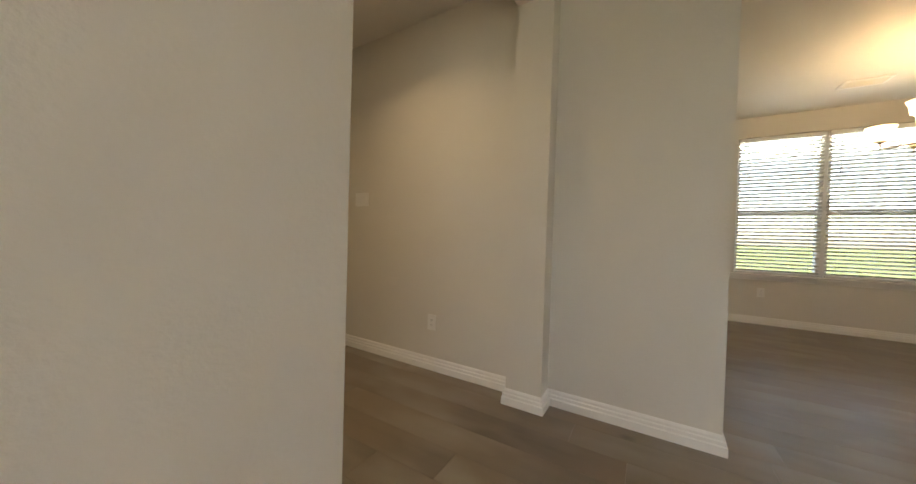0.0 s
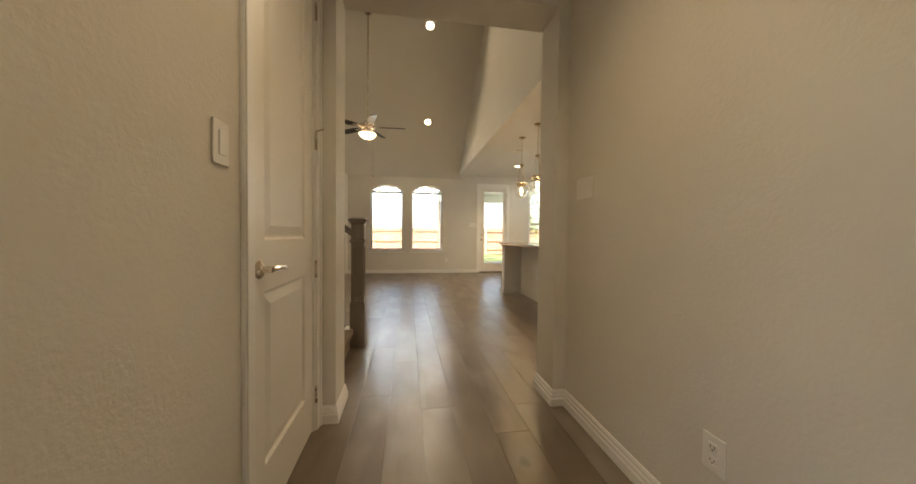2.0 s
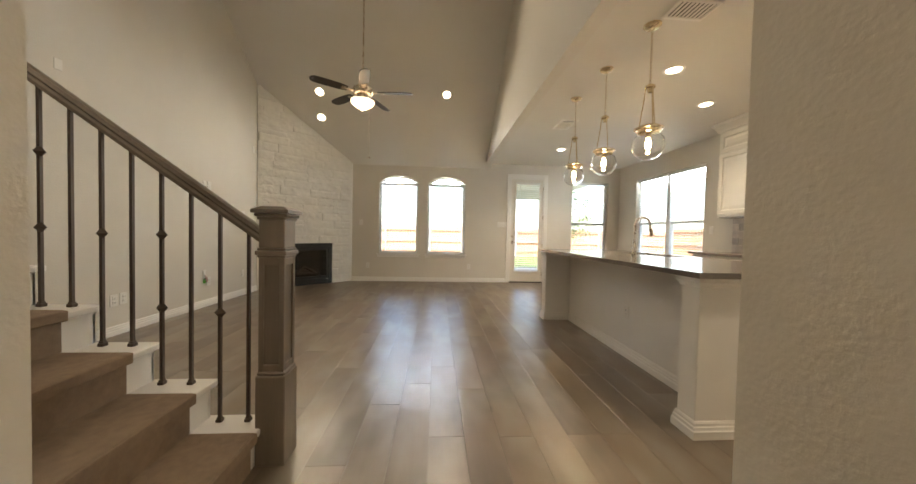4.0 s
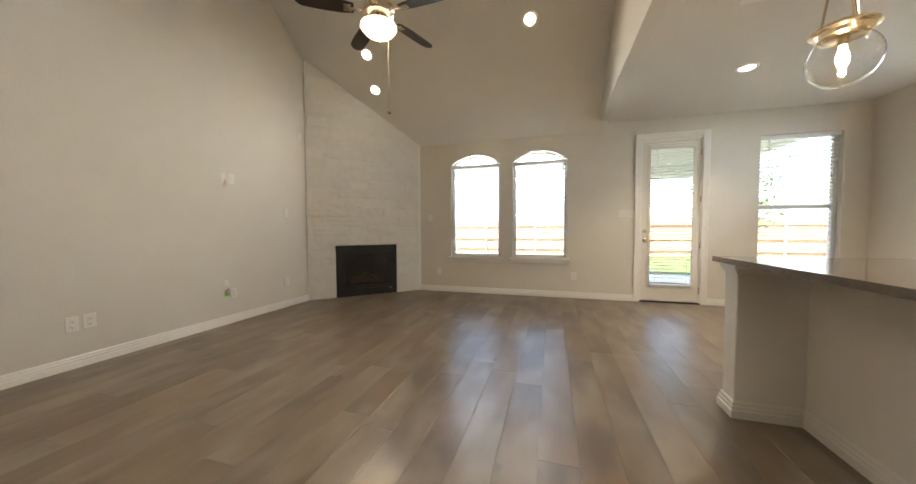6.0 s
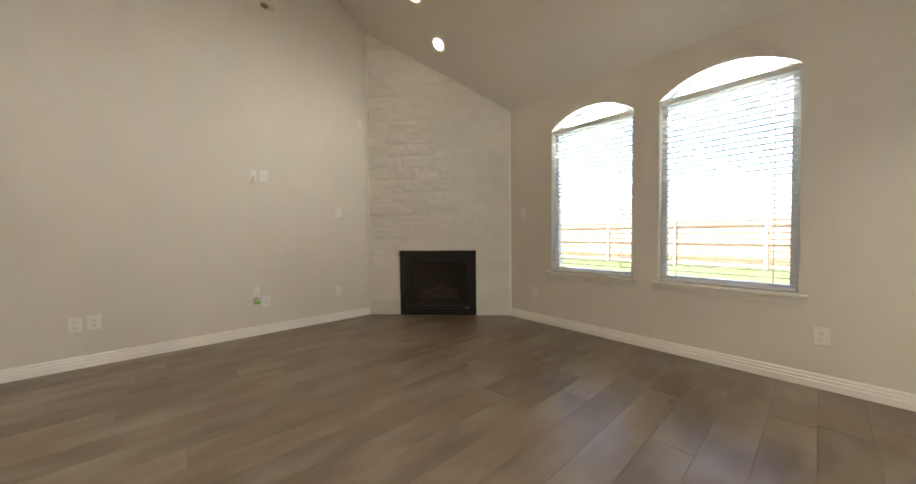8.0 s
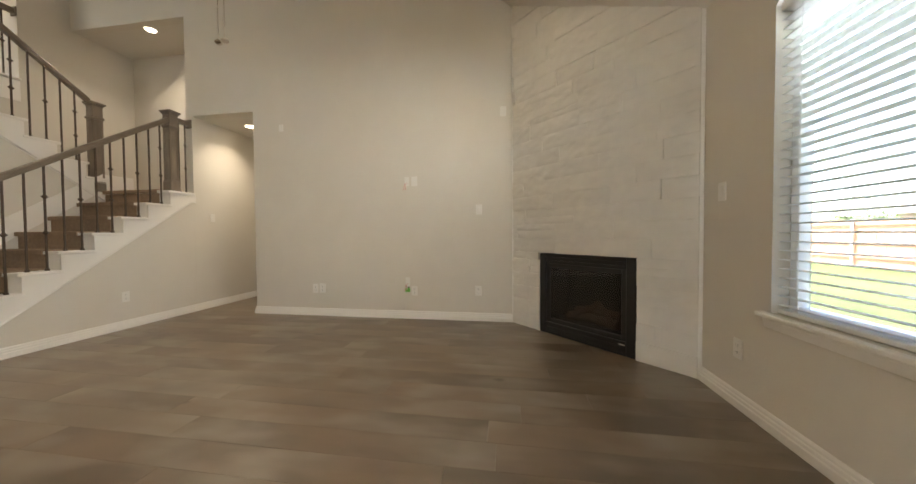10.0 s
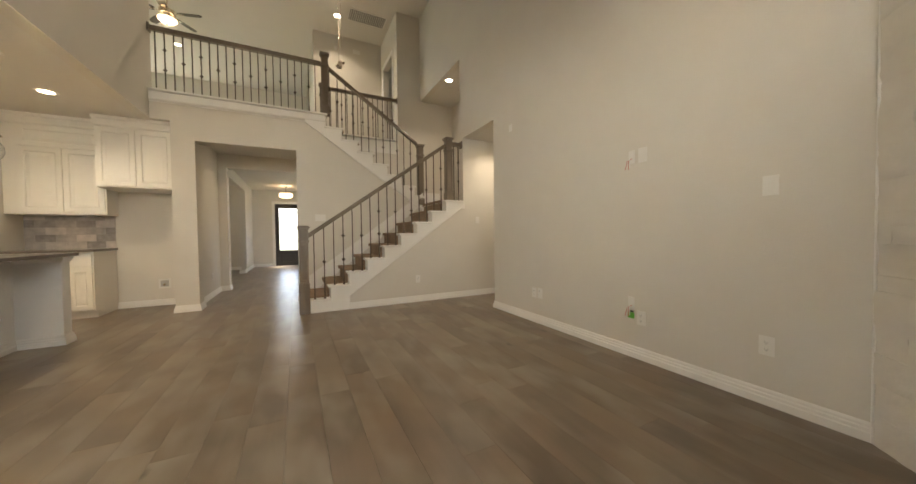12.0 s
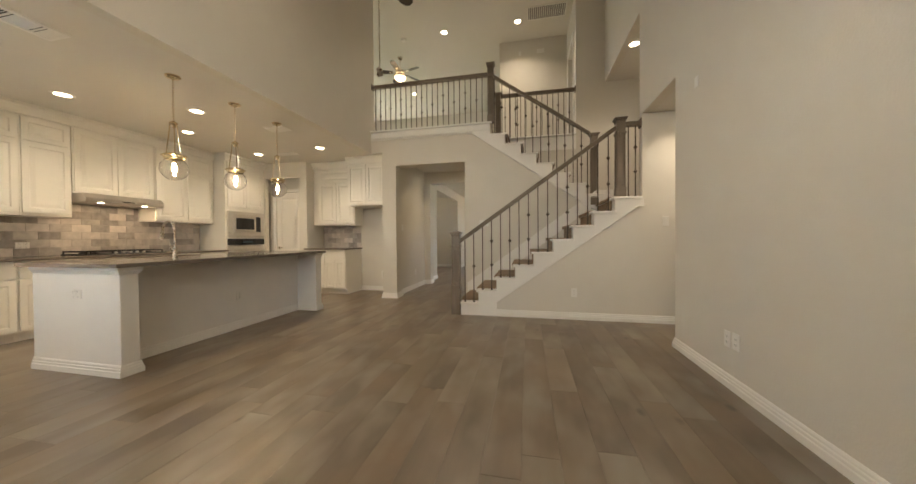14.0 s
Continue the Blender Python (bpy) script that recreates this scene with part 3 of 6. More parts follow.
# added area lamps at the head of the window openings, standing in for sky light
for x, y, z, sx, sz, dx, dy, watts in (
    (-0.10, YF + 0.20, 2.27, 0.62, 0.13, 0, -1, 3.0), (0.965, YF + 0.20, 2.27, 0.62, 0.13, 0, -1, 3.0),
    (XK + 0.20, 8.005, 2.20, 1.68, 0.18, -1, 0, 4.2), (5.22, -1.53, 2.30, 1.60, 0.20, -1, 0, 2.0),
):
    sd = bpy.data.lights.new("window_sky_light", "AREA")
    sd.shape, sd.size, sd.size_y, sd.energy, sd.color = "RECTANGLE", sx, sz, watts, (0.80, 0.91, 1.0)
    sd.spread = radians(150)
    new("window_sky_light", sd).matrix_world = look((x, y, z), (x + 2 * dx, y + 2 * dy, z - (1.5 if watts > 4 else 0.7)))


# ---- lamps ----
def can_light(x, y, z, watts=1.0, tilt=0.0, color=None, spread=125, label="round white recessed downlight, switched on"):
    t = thing("recessed_downlight", label, "downlight", "recessed downlights")
    t.matrix_basis = pose(x, y, z, tilt, 0, 0)
    smooth(part("trim_ring", lathe([(0.062, -0.002), (0.066, -0.008), (0.088, -0.006), (0.094, -0.001), (0.094, 0.0)], 28), PLATE, t))
    part("lens", lathe([(0.0005, -0.004), (0.062, -0.004), (0.062, -0.001)], 28), LED, t)
    d = bpy.data.lights.new("downlight_lamp", "AREA")
    d.shape, d.size, d.energy, d.color = "DISK", 0.12, CAN_W * watts, color or WARM
    d.spread = radians(spread)
    lamp_ob = new("downlight_lamp", d)
    lamp_ob.parent = t
    lamp_ob.matrix_basis = pose(0, 0, -0.012)
    return t


def bulb_lamp(x, y, z, watts, radius=0.04, color=(1.0, 0.74, 0.46), parent=None):
    d = bpy.data.lights.new("bulb_lamp", "POINT")
    d.energy, d.color, d.shadow_soft_size = watts, color, radius
    ob = new("bulb_lamp", d)
    if parent:
        ob.parent = parent
    ob.location = (x, y, z)


TILT_V = -math.degrees(math.atan(SLOPE))
for x, y in ((3.90, 5.92), (2.96, 5.23), (3.86, 4.65), (3.87, 3.37), (2.51, 3.47), (3.02, 8.11)):
    can_light(x, y, ZC, 2.3 if y > 8 else (0.8 if y < 4 else 0.75))
for x, y in ((0.89, 8.24), (-1.40, 8.29), (-1.50, 8.68), (0.83, 6.75)):
    can_light(x, y, vault(y), 0.45 if x < 0 else 1.0, TILT_V, spread=105 if x < 0 else 130)
for x, y in ((0.85, 1.22), (-0.82, 1.22), (2.6, -1.6)):
    can_light(x, y, ZT, 1.5 if x < 0 else 2.6)
can_light(-2.61, 3.07, 4.03, 1.0)
can_light(-2.95, 4.36, 2.68, 0.8)
can_light(0.64, 1.66, ZC, 0.55, color=(1.0, 0.78, 0.52))


# ---- trim ----
BASE = [(0, 0), (0.020, 0), (0.020, 0.044), (0.0145, 0.049), (0.0145, 0.066), (0.0095, 0.071), (0.0095, 0.085), (0.004, 0.096), (0, 0.096)]


def baseboard(x0, y0, x1, y1, side, m0=0.0, m1=0.0, z=0.0):
    ob = link_bm("baseboard", profile_run(BASE, (x0, y0, z), (x1, y1, z), side, m0=m0, m1=m1), TRIM)
    return tagged(ob, "white stepped baseboard along the wall", kind="structure")


for run in (
    (-1.15, YF, 2.36, YF, (0, -1)), (3.27, YF, XK, YF, (0, -1)), (XL, 4.84, XL, 8.26, (1, 0), 1, 0), (XL - 0.12, 4.84, XL, 4.84, (0, -1), 0, 1),
    (-0.58, 3.90, -4.4, 3.90, (0, 1)), (-4.4, 4.84, XL - 0.12, 4.84, (0, -1)), (-4.4, 3.9, -4.4, 4.84, (1, 0)),
    (0.06, 2.90, -0.04, 2.90, (0, 1), 1, 0), (1.62, 2.90, 1.35, 2.90, (0, 1), 1, 1), (0.06, 2.90, 0.06, 2.65, (1, 0), 1, 1), (1.35, 2.65, 1.35, 2.90, (-1, 0), 1, 1),
    (0.06, 2.65, -0.03, 2.65, (0, -1), 1, 0), (1.43, 2.65, 1.35, 2.65, (0, -1), 0, 1), (1.43, 1.0, 1.43, 2.65, (-1, 0)), (1.43, -0.065, 1.43, 0.78, (-1, 0), 1, 0),
    (1.285, 0.78, 1.285, 1.0, (-1, 0), 1, 1), (1.43, 1.0, 1.285, 1.0, (0, 1), 0, 1), (1.285, 0.78, 1.43, 0.78, (0, -1), 1, 0), (1.43, -0.065, 1.56, -0.065, (0, -1), 1, 0),
    (-0.03, 1.82, -0.03, 0.89, (1, 0), 0, 1), (-2.2, 0.89, -0.03, 0.89, (0, -1), 0, 1),
    (5.02, -3.6, 5.02, 0.30, (-1, 0)), (1.56, 0.30, 5.02, 0.30, (0, -1)), (1.56, -3.6, 5.02, -3.6, (0, 1)), (1.43, -4.4, 1.43, -2.3, (-1, 0), 0, 1),
    (0.84, -4.4, 1.43, -4.4, (0, 1)), (-2.2, -4.4, -0.18, -4.4, (0, 1)), (1.43, -2.3, 1.56, -2.3, (0, 1), 1, 0),
    (1.62, 2.12, 2.49, 2.12, (0, 1)), (1.62, 2.12, 1.62, 2.65, (1, 0)), (1.62, 2.65, 1.62, 2.90, (1, 0), 0, 1), (XK, 6.62, XK, YF, (-1, 0)),
    (3.40, 2.12, 3.40, 2.68, (-1, 0), 0, 1), (3.58, 2.68, 3.40, 2.68, (0, 1), 0, 1),
):
    baseboard(*run)


# ---- doors ----
CASE = [(0, 0), (0.016, 0), (0.020, 0.012), (0.020, 0.03), (0.014, 0.06), (0.010, 0.085), (0, 0.085)]


def casing(w, h, parent, y=0.0, width=0.085):
    """Moulded white casing round an opening, local x along the wall, -y into the room."""
    bm = bmesh.new()
    for s in (-1, 1):
        a, b = (w / 2, w / 2 + width) if s > 0 else (-w / 2 - width, -w / 2)
        box(bm, a, b, y - 0.016, y, 0, h + width, bevel=0.005, seg=2)
        box(bm, (b - 0.03) if s > 0 else a, b if s > 0 else a + 0.03, y - 0.022, y - 0.016, 0, h + width, bevel=0.002)
    box(bm, -w / 2, w / 2, y - 0.016, y, h, h + width, bevel=0.005, seg=2)
    box(bm, -w / 2, w / 2, y - 0.022, y - 0.016, h + width - 0.03, h + width, bevel=0.002)
    return part("casing", bm, TRIM, parent)


def raised(bm, x0, x1, z0, z1, y, depth=0.010, edge=0.035):
    """A sunk and raised door panel on the face at y, which looks to -y."""
    def ring(i, dy):
        return [bm.verts.new(p) for p in ((x0 + i, y + dy, z0 + i), (x1 - i, y + dy, z0 + i), (x1 - i, y + dy, z1 - i), (x0 + i, y + dy, z1 - i))]
    rs = [ring(0, 0), ring(0.010, depth), ring(0.018, depth), ring(0.018 + edge, 0.003), ]
    for a, b in zip(rs, rs[1:]):
        for i in range(4):
            bm.faces.new((a[i], a[(i + 1) % 4], b[(i + 1) % 4], b[i]))
    bm.faces.new(rs[-1])


def panel_face(bm, x0, x1, z0, z1, y, holes):
    """A flat face at y with rectangular holes filled by raised panels."""
    us = sorted({x0, x1, *[h[i] for h in holes for i in (0, 1)]})
    vs = sorted({z0, z1, *[h[i] for h in holes for i in (2, 3)]})
    for a, b in zip(us, us[1:]):
        for c, d in zip(vs, vs[1:]):
            if not any(h[0] < (a + b) / 2 < h[1] and h[2] < (c + d) / 2 < h[3] for h in holes):
                bm.faces.new([bm.verts.new(p) for p in ((a, y, c), (b, y, c), (b, y, d), (a, y, d))])
    for h in holes:
        raised(bm, *h, y)


def panel_leaf(w, h, holes, t=0.035):
    bm = bmesh.new()
    box(bm, -w / 2, w / 2, 0.014, t, 0, h)
    for r in ((-w / 2, -w / 2 + 0.02, 0.0, 0.014, 0, h), (w / 2 - 0.02, w / 2, 0.0, 0.014, 0, h), (-w / 2 + 0.02, w / 2 - 0.02, 0.0, 0.014, 0, 0.02), (-w / 2 + 0.02, w / 2 - 0.02, 0.0, 0.014, h - 0.02, h)):
        box(bm, *r)
    panel_face(bm, -w / 2, w / 2, 0, h, -0.0005, holes)
    return bm


def lever(parent, x, z, toward, name="door_handle"):
    h = part(name, lathe([(0.030, 0), (0.032, 0.006), (0.026, 0.012), (0.012, 0.016), (0.011, 0.045), (0.0005, 0.047)], 20, pose(x, -0.001, z, 90, 0, 0)), NICKEL, parent, "brushed nickel lever handle")
    smooth(h)
    smooth(part("lever", tube([(x, -0.045, z), (x + toward * 0.03, -0.052, z + 0.004), (x + toward * 0.075, -0.050, z + 0.002), (x + toward * 0.115, -0.046, z - 0.004)], 0.009, 10), NICKEL, h))
    return h


def hinges(parent, x, h, y=-0.006):
    for k in range(4 if h > 2.35 else 3):
        z = 0.2 + (h - 0.4) * k / (3 if h > 2.35 else 2)
        part("hinge", lathe([(0.007, -0.045), (0.007, 0.045)], 10, pose(x, y, z)), NICKEL, parent, "nickel door hinge")


# closet door in the hall, seen from the hall (local -y looks to +x)
d = thing("door_1", "closed white two-panel door with a nickel lever", "door", kind="structure")
d.matrix_basis = pose(-0.03, 2.23, 0, 0, 0, 90)
DW, DH = 0.68, 2.40
leaf = part("door_leaf", panel_leaf(DW, DH, [(-0.22, 0.22, 0.22, 0.84), (-0.22, 0.22, 1.02, 2.26)]), DOORW, d)
leaf.location = (0, 0.012, 0.008)
casing(0.70, 2.42, d, width=0.06)
lever(d, -0.27, 0.93, 1).location = (0, 0.012, 0)
hinges(d, 0.345, DH)
smooth(part("hinge_stop", tube([(0.345, -0.008, 1.585), (0.318, -0.040, 1.585), (0.310, -0.050, 1.585)], 0.005, 8), NICKEL, d, "nickel hinge-pin door stop"))
part("jamb", boxes((-0.36, -0.342, 0.0, 0.12, 0, 2.42), (0.342, 0.36, 0.0, 0.12, 0, 2.42), (-0.342, 0.342, 0.0, 0.12, 2.41, 2.42)), TRIM, d)

# patio door
d = thing("door_2", "closed white glazed patio door with a slat blind", "door", kind="structure")
d.matrix_basis = pose(2.815, YF, 0)
casing(0.77, 2.39, d)
part("jamb", boxes((-0.385, -0.368, 0.0, 0.14, 0, 2.39), (0.368, 0.385, 0.0, 0.14, 0, 2.39), (-0.368, 0.368, 0.0, 0.14, 2.372, 2.39)), TRIM, d)
leaf = slab("door_leaf", "y", 0.02, 0.062, (-0.366, 0.366), (0.022, 2.37), [(-0.27, 0.29, 0.25, 2.30)], DOORW, "")
leaf.parent = d
del leaf["kind"]
fr = bmesh.new()
for r in ((-0.30, -0.255, 0.008, 0.02, 0.22, 2.33), (0.275, 0.32, 0.008, 0.02, 0.22, 2.33), (-0.255, 0.275, 0.008, 0.02, 0.22, 0.265), (-0.255, 0.275, 0.008, 0.02, 2.285, 2.33)):
    box(fr, *r, bevel=0.005)
part("glass_bead", fr, DOORW, leaf)
g = part("pane", boxes((-0.272, 0.292, 0.045, 0.05, 0.248, 2.302)), GLASS, leaf)
g.visible_shadow = False
part("threshold", boxes((-0.385, 0.385, -0.02, 0.14, 0.0, 0.02), bevel=0.004), BLACK, d, "dark metal threshold")
lever(leaf, -0.325, 0.92, 1).location = (0, 0.02, 0)
smooth(part("deadbolt", lathe([(0.030, 0), (0.030, 0.008), (0.024, 0.014), (0.008, 0.016), (0.007, 0.034), (0.0005, 0.035)], 20, pose(-0.325, 0.02, 1.06, 90, 0, 0)), NICKEL, leaf, "nickel deadbolt"))
hinges(d, 0.372, 2.37, 0.0)
blind(0.555, 0.28, 2.29, pose(2.825, YF + 0.0, 0), "white slat blind on the glazed patio door", tilt=-8, wand=True)

# front door, dark, with a leaded glass light
d = thing("door_3", "closed dark wooden front door with tall leaded glass", "door", kind="structure")
d.matrix_basis = pose(0.33, -4.4, 0, 0, 0, 180)
casing(0.84, 2.22, d)
leaf = slab("door_leaf", "y", 0.03, 0.075, (-0.42, 0.42), (0.0, 2.215), [(-0.29, 0.29, 0.55, 2.06)], DKDOOR, "")
leaf.parent = d
del leaf["kind"]
bm = bmesh.new()
panel_face(bm, -0.33, 0.33, 0.10, 0.46, 0.024, [(-0.30, 0.30, 0.13, 0.43)])
part("bottom_panel", bm, DKDOOR, leaf)
g = part("pane", boxes((-0.292, 0.292, 0.05, 0.056, 0.548, 2.062)), glass("leaded_glass", 0.35), leaf)
g.visible_shadow = False
for x in (-0.20, 0.20):
    part("came", boxes((x - 0.003, x + 0.003, 0.046, 0.05, 0.55, 2.06)), IRON, leaf)
for z in (0.68, 1.05, 1.30, 1.55, 1.93):
    part("came", boxes((-0.29, 0.29, 0.0465, 0.0495, z - 0.003, z + 0.003)), IRON, leaf)
lever(leaf, 0.37, 0.95, -1).location = (0, 0.03, 0)

# pantry door
d = thing("door_4", "closed white two-panel pantry door in a recess", "door", kind="structure")
d.matrix_basis = pose(4.03, 2.44, 0, 0, 0, 180)
leaf = part("door_leaf", panel_leaf(0.61, 2.10, [(-0.20, 0.20, 0.2, 0.76), (-0.20, 0.20, 0.92, 1.98)]), DOORW, d)
leaf.location = (0, 0.015, 0.008)
casing(0.62, 2.12, d, width=0.06)
lever(d, -0.25, 0.92, 1).location = (0, 0.015, 0)
# open loft doorway trim
d = thing("door_5", "white casing of the loft doorway", "doorway", kind="structure")
d.matrix_basis = pose(-1.93, 1.15, Z1, 0, 0, 90)
casing(0.80, 2.05, d)


# ---- fireplace corner ----
FL, FA = 1.817, math.degrees(math.atan2(1.27, 1.30))
fire_m = pose(-2.45, 8.25, 0, 0, 0, FA)
stone_wall = thing("wall_stone", "white rough stone veneer across the corner, floor to ceiling", "stone wall", kind="structure")
stone_wall.matrix_basis = fire_m
back = slab("mortar_backing", "y", 0.03, 0.10, (0.0, FL), (0.0, 3.75), [(0.397, 1.395, -0.1, 0.838)], GROUT, "")
del back["kind"]
back.parent = stone_wall
rng = random.Random(5)


def stone_mesh(w, h, seed):
    """A split-faced ledger stone: chipped front towards -y, slightly uneven edges."""
    bm = bmesh.new()
    nx, nz = max(5, int(w / 0.026)), max(4, int(h / 0.021))
    off = Vector((seed * 3.7, seed * 1.3, seed * 0.7))
    tiltz = rng.uniform(-0.005, 0.005)
    tiltx = rng.uniform(-0.004, 0.004)
    sunk = rng.choice((0.0, 0.002, 0.005))
    grid = []
    for j in range(nz + 1):
        row = []
        for i in range(nx + 1):
            u, v = w * i / nx, h * j / nz
            edge = min(i, nx - i, j, nz - j)
            k = noise.noise(Vector((u * 5, 0, v * 8)) + off) * 0.006
            k += abs(noise.noise(Vector((u * 11 + v * 9, 0, v * 17 - u * 6)) + off)) * 0.010
            k += max(0.0, noise.noise(Vector((u * 24 + v * 20, 3, v * 34 - u * 14)) + off)) * 0.006
            y = -0.030 - k + (sunk if edge == 0 else 0.0) + tiltz * (v / h - 0.5) + tiltx * (u / w - 0.5)
            row.append(bm.verts.new((u + (noise.noise(Vector((u * 30, 5, v * 30)) + off) * 0.004 if 0 < i < nx else 0), y, v + (noise.noise(Vector((u * 9, 9, v * 9)) + off) * 0.004 if 0 < j < nz else 0))))
        grid.append(row)
    for j in range(nz):
        for i in range(nx):
            bm.faces.new((grid[j][i], grid[j][i + 1], grid[j + 1][i + 1], grid[j + 1][i]))
    rim = [grid[0][i] for i in range(nx + 1)] + [grid[j][nx] for j in range(1, nz + 1)] + [grid[nz][i] for i in range(nx - 1, -1, -1)] + [grid[j][0] for j in range(nz - 1, 0, -1)]
    bk = [bm.verts.new((v.co.x, 0.032, v.co.z)) for v in rim]
    for i in range(len(rim)):
        k = (i + 1) % len(rim)
        bm.faces.new((rim[i], bk[i], bk[k], rim[k]))
    return bm


ROW, FTOP = 0.1524, 0.838
z, seed = 0.0, 1
while z < 3.70:
    h = ROW if z > FTOP - 0.01 or z + ROW < FTOP + 0.01 else FTOP - z
    u = -rng.uniform(0.0, 0.45)
    while u < FL - 0.01:
        end = u + rng.choice((0.28, 0.40, 0.52, 0.61, 0.61))
        if FL - end < 0.14:
            end = FL
        cut = rng.uniform(0.38, 0.62) * h
        strips = [(0.0, cut), (cut, h)] if h > 0.1 and rng.random() < 0.12 else [(0.0, h)]
        spans = [(max(u, 0.0), end)]
        if z < FTOP - 0.01:
            spans = [(max(u, 0.0), min(end, 0.397)), (max(u, 1.395), end)]
        for a, b in spans:
            if b - a < 0.03 or z > 3.63 - 0.58 * a + 0.02:
                continue
            for lo, hi in strips:
                seed += 1
                st = part("stone", stone_mesh(b - a - 0.0008, hi - lo - 0.0006, seed), STONE, stone_wall)
                st.location = (a + 0.0004, rng.uniform(-0.007, 0.006), z + lo + 0.0003)
                smooth(st, 0.7)
        u = end
    z += h
part("side_bead", boxes((-0.010, 0.002, -0.036, 0.0, 0.0, 3.62), bevel=0.003), TRIM, stone_wall, "white edge bead beside the stone")
part("side_bead", boxes((FL + 0.0005, FL + 0.026, -0.030, 0.03, 0.0, 2.60), bevel=0.003), TRIM, stone_wall, "white edge bead beside the stone")

fp = thing("gas_fireplace", "black gas fireplace insert with glass front and logs", "fireplace")
fp.matrix_basis = fire_m @ pose(0.896, 0.0, 0.0) @ Matrix.Diagonal((1, 1, 0.957, 1))
fr = bmesh.new()
for r in ((-0.495, -0.415, -0.035, 0.06, 0.0, 0.872), (0.415, 0.495, -0.035, 0.06, 0.0, 0.872), (-0.415, 0.415, -0.035, 0.06, 0.765, 0.872), (-0.415, 0.415, -0.035, 0.06, 0.0, 0.125)):
    box(fr, *r, bevel=0.006)
part("surround", fr, BLACK, fp)
part("top_louver", boxes((-0.40, 0.40, -0.042, -0.034, 0.785, 0.80), (-0.40, 0.40, -0.042, -0.034, 0.82, 0.835), bevel=0.002), BLACK, fp)
part("bottom_louver", boxes((-0.40, 0.40, -0.042, -0.034, 0.03, 0.045), (-0.40, 0.40, -0.042, -0.034, 0.07, 0.085), bevel=0.002), BLACK, fp)
fr = bmesh.new()
for r in ((-0.415, -0.37, -0.02, 0.0, 0.125, 0.765), (0.37, 0.415, -0.02, 0.0, 0.125, 0.765), (-0.37, 0.37, -0.02, 0.0, 0.72, 0.765), (-0.37, 0.37, -0.02, 0.0, 0.125, 0.17)):
    box(fr, *r, bevel=0.004)
part("glass_frame", fr, BLACK, fp)
g = part("glass_front", boxes((-0.372, 0.372, -0.008, -0.004, 0.168, 0.722)), glass("smoked_glass", 0.03, (0.45, 0.43, 0.40)), fp)
g.visible_shadow = False
fb = bmesh.new()
for r in ((-0.42, 0.42, 0.36, 0.38, 0.1, 0.78), (-0.44, -0.42, 0.06, 0.38, 0.1, 0.78), (0.42, 0.44, 0.06, 0.38, 0.1, 0.78), (-0.42, 0.42, 0.06, 0.36, 0.10, 0.14), (-0.42, 0.42, 0.06, 0.36, 0.76, 0.78)):
    box(fb, *r)
part("firebox", fb, FIREBOX, fp)
for k, (pts, r) in enumerate((([(-0.27, 0.16, 0.19), (-0.05, 0.18, 0.21), (0.26, 0.15, 0.20)], 0.045), ([(-0.24, 0.24, 0.24), (0.02, 0.26, 0.27), (0.22, 0.27, 0.25)], 0.05),
                              ([(-0.18, 0.13, 0.22), (-0.05, 0.20, 0.30), (0.04, 0.25, 0.36)], 0.032), ([(0.2, 0.13, 0.22), (0.10, 0.2, 0.31), (-0.02, 0.24, 0.35)], 0.03))):
    bm = tube(pts, r, 10)
    for v in bm.verts:
        v.co += Vector((noise.noise(v.co * 18), noise.noise(v.co * 21 + Vector((5, 0, 0))), noise.noise(v.co * 19 + Vector((0, 7, 0))))) * 0.016
    smooth(part("log", bm, LOGM, fp, "charred ceramic log"), 1.2)
part("badge", boxes((0.36, 0.41, -0.0375, -0.035, 0.095, 0.103)), STEEL, fp, "small silver badge")


# ---- staircase ----
RISE, RUN, X1 = 1.625 / 9, 0.257, -0.07
stairs = thing("staircase", "white-sided staircase with brown carpeted treads and a landing", "staircase")


def tread(parent, xr, z, y0, y1, sx, cy0, cy1, label=""):
    """A step whose riser stands at xr; sx: -1 climbs to -x, 1 to +x."""
    a, b = sorted((xr - sx * 0.03, xr + sx * (RUN + 0.012)))
    t = part("tread", boxes((a, b, y0, y1, z - 0.03, z), bevel=0.006, seg=2), TRIM, parent, label)
    r = sorted((xr, xr + sx * 0.018))
    part("riser", boxes((r[0], r[1], y0 + 0.02, y1 - 0.02, z - RISE, z - 0.03)), TRIM, parent)
    c = sorted((xr - sx * 0.036, xr + sx * (RUN - 0.004)))
    bm = boxes((c[0], c[1], cy0, cy1, z, z + 0.014), bevel=0.006, seg=2)
    e = sorted((xr - sx * 0.046, xr - sx * 0.034))
    f = sorted((xr - sx * 0.004, xr - sx * 0.016))
    box(bm, e[0], e[1], cy0, cy1, z - 0.034, z + 0.012, bevel=0.005, seg=2)
    box(bm, f[0], f[1], cy0, cy1, z - RISE + 0.014, z - 0.03)
    part("carpet", bm, CARPET, t, "brown carpet on the step")


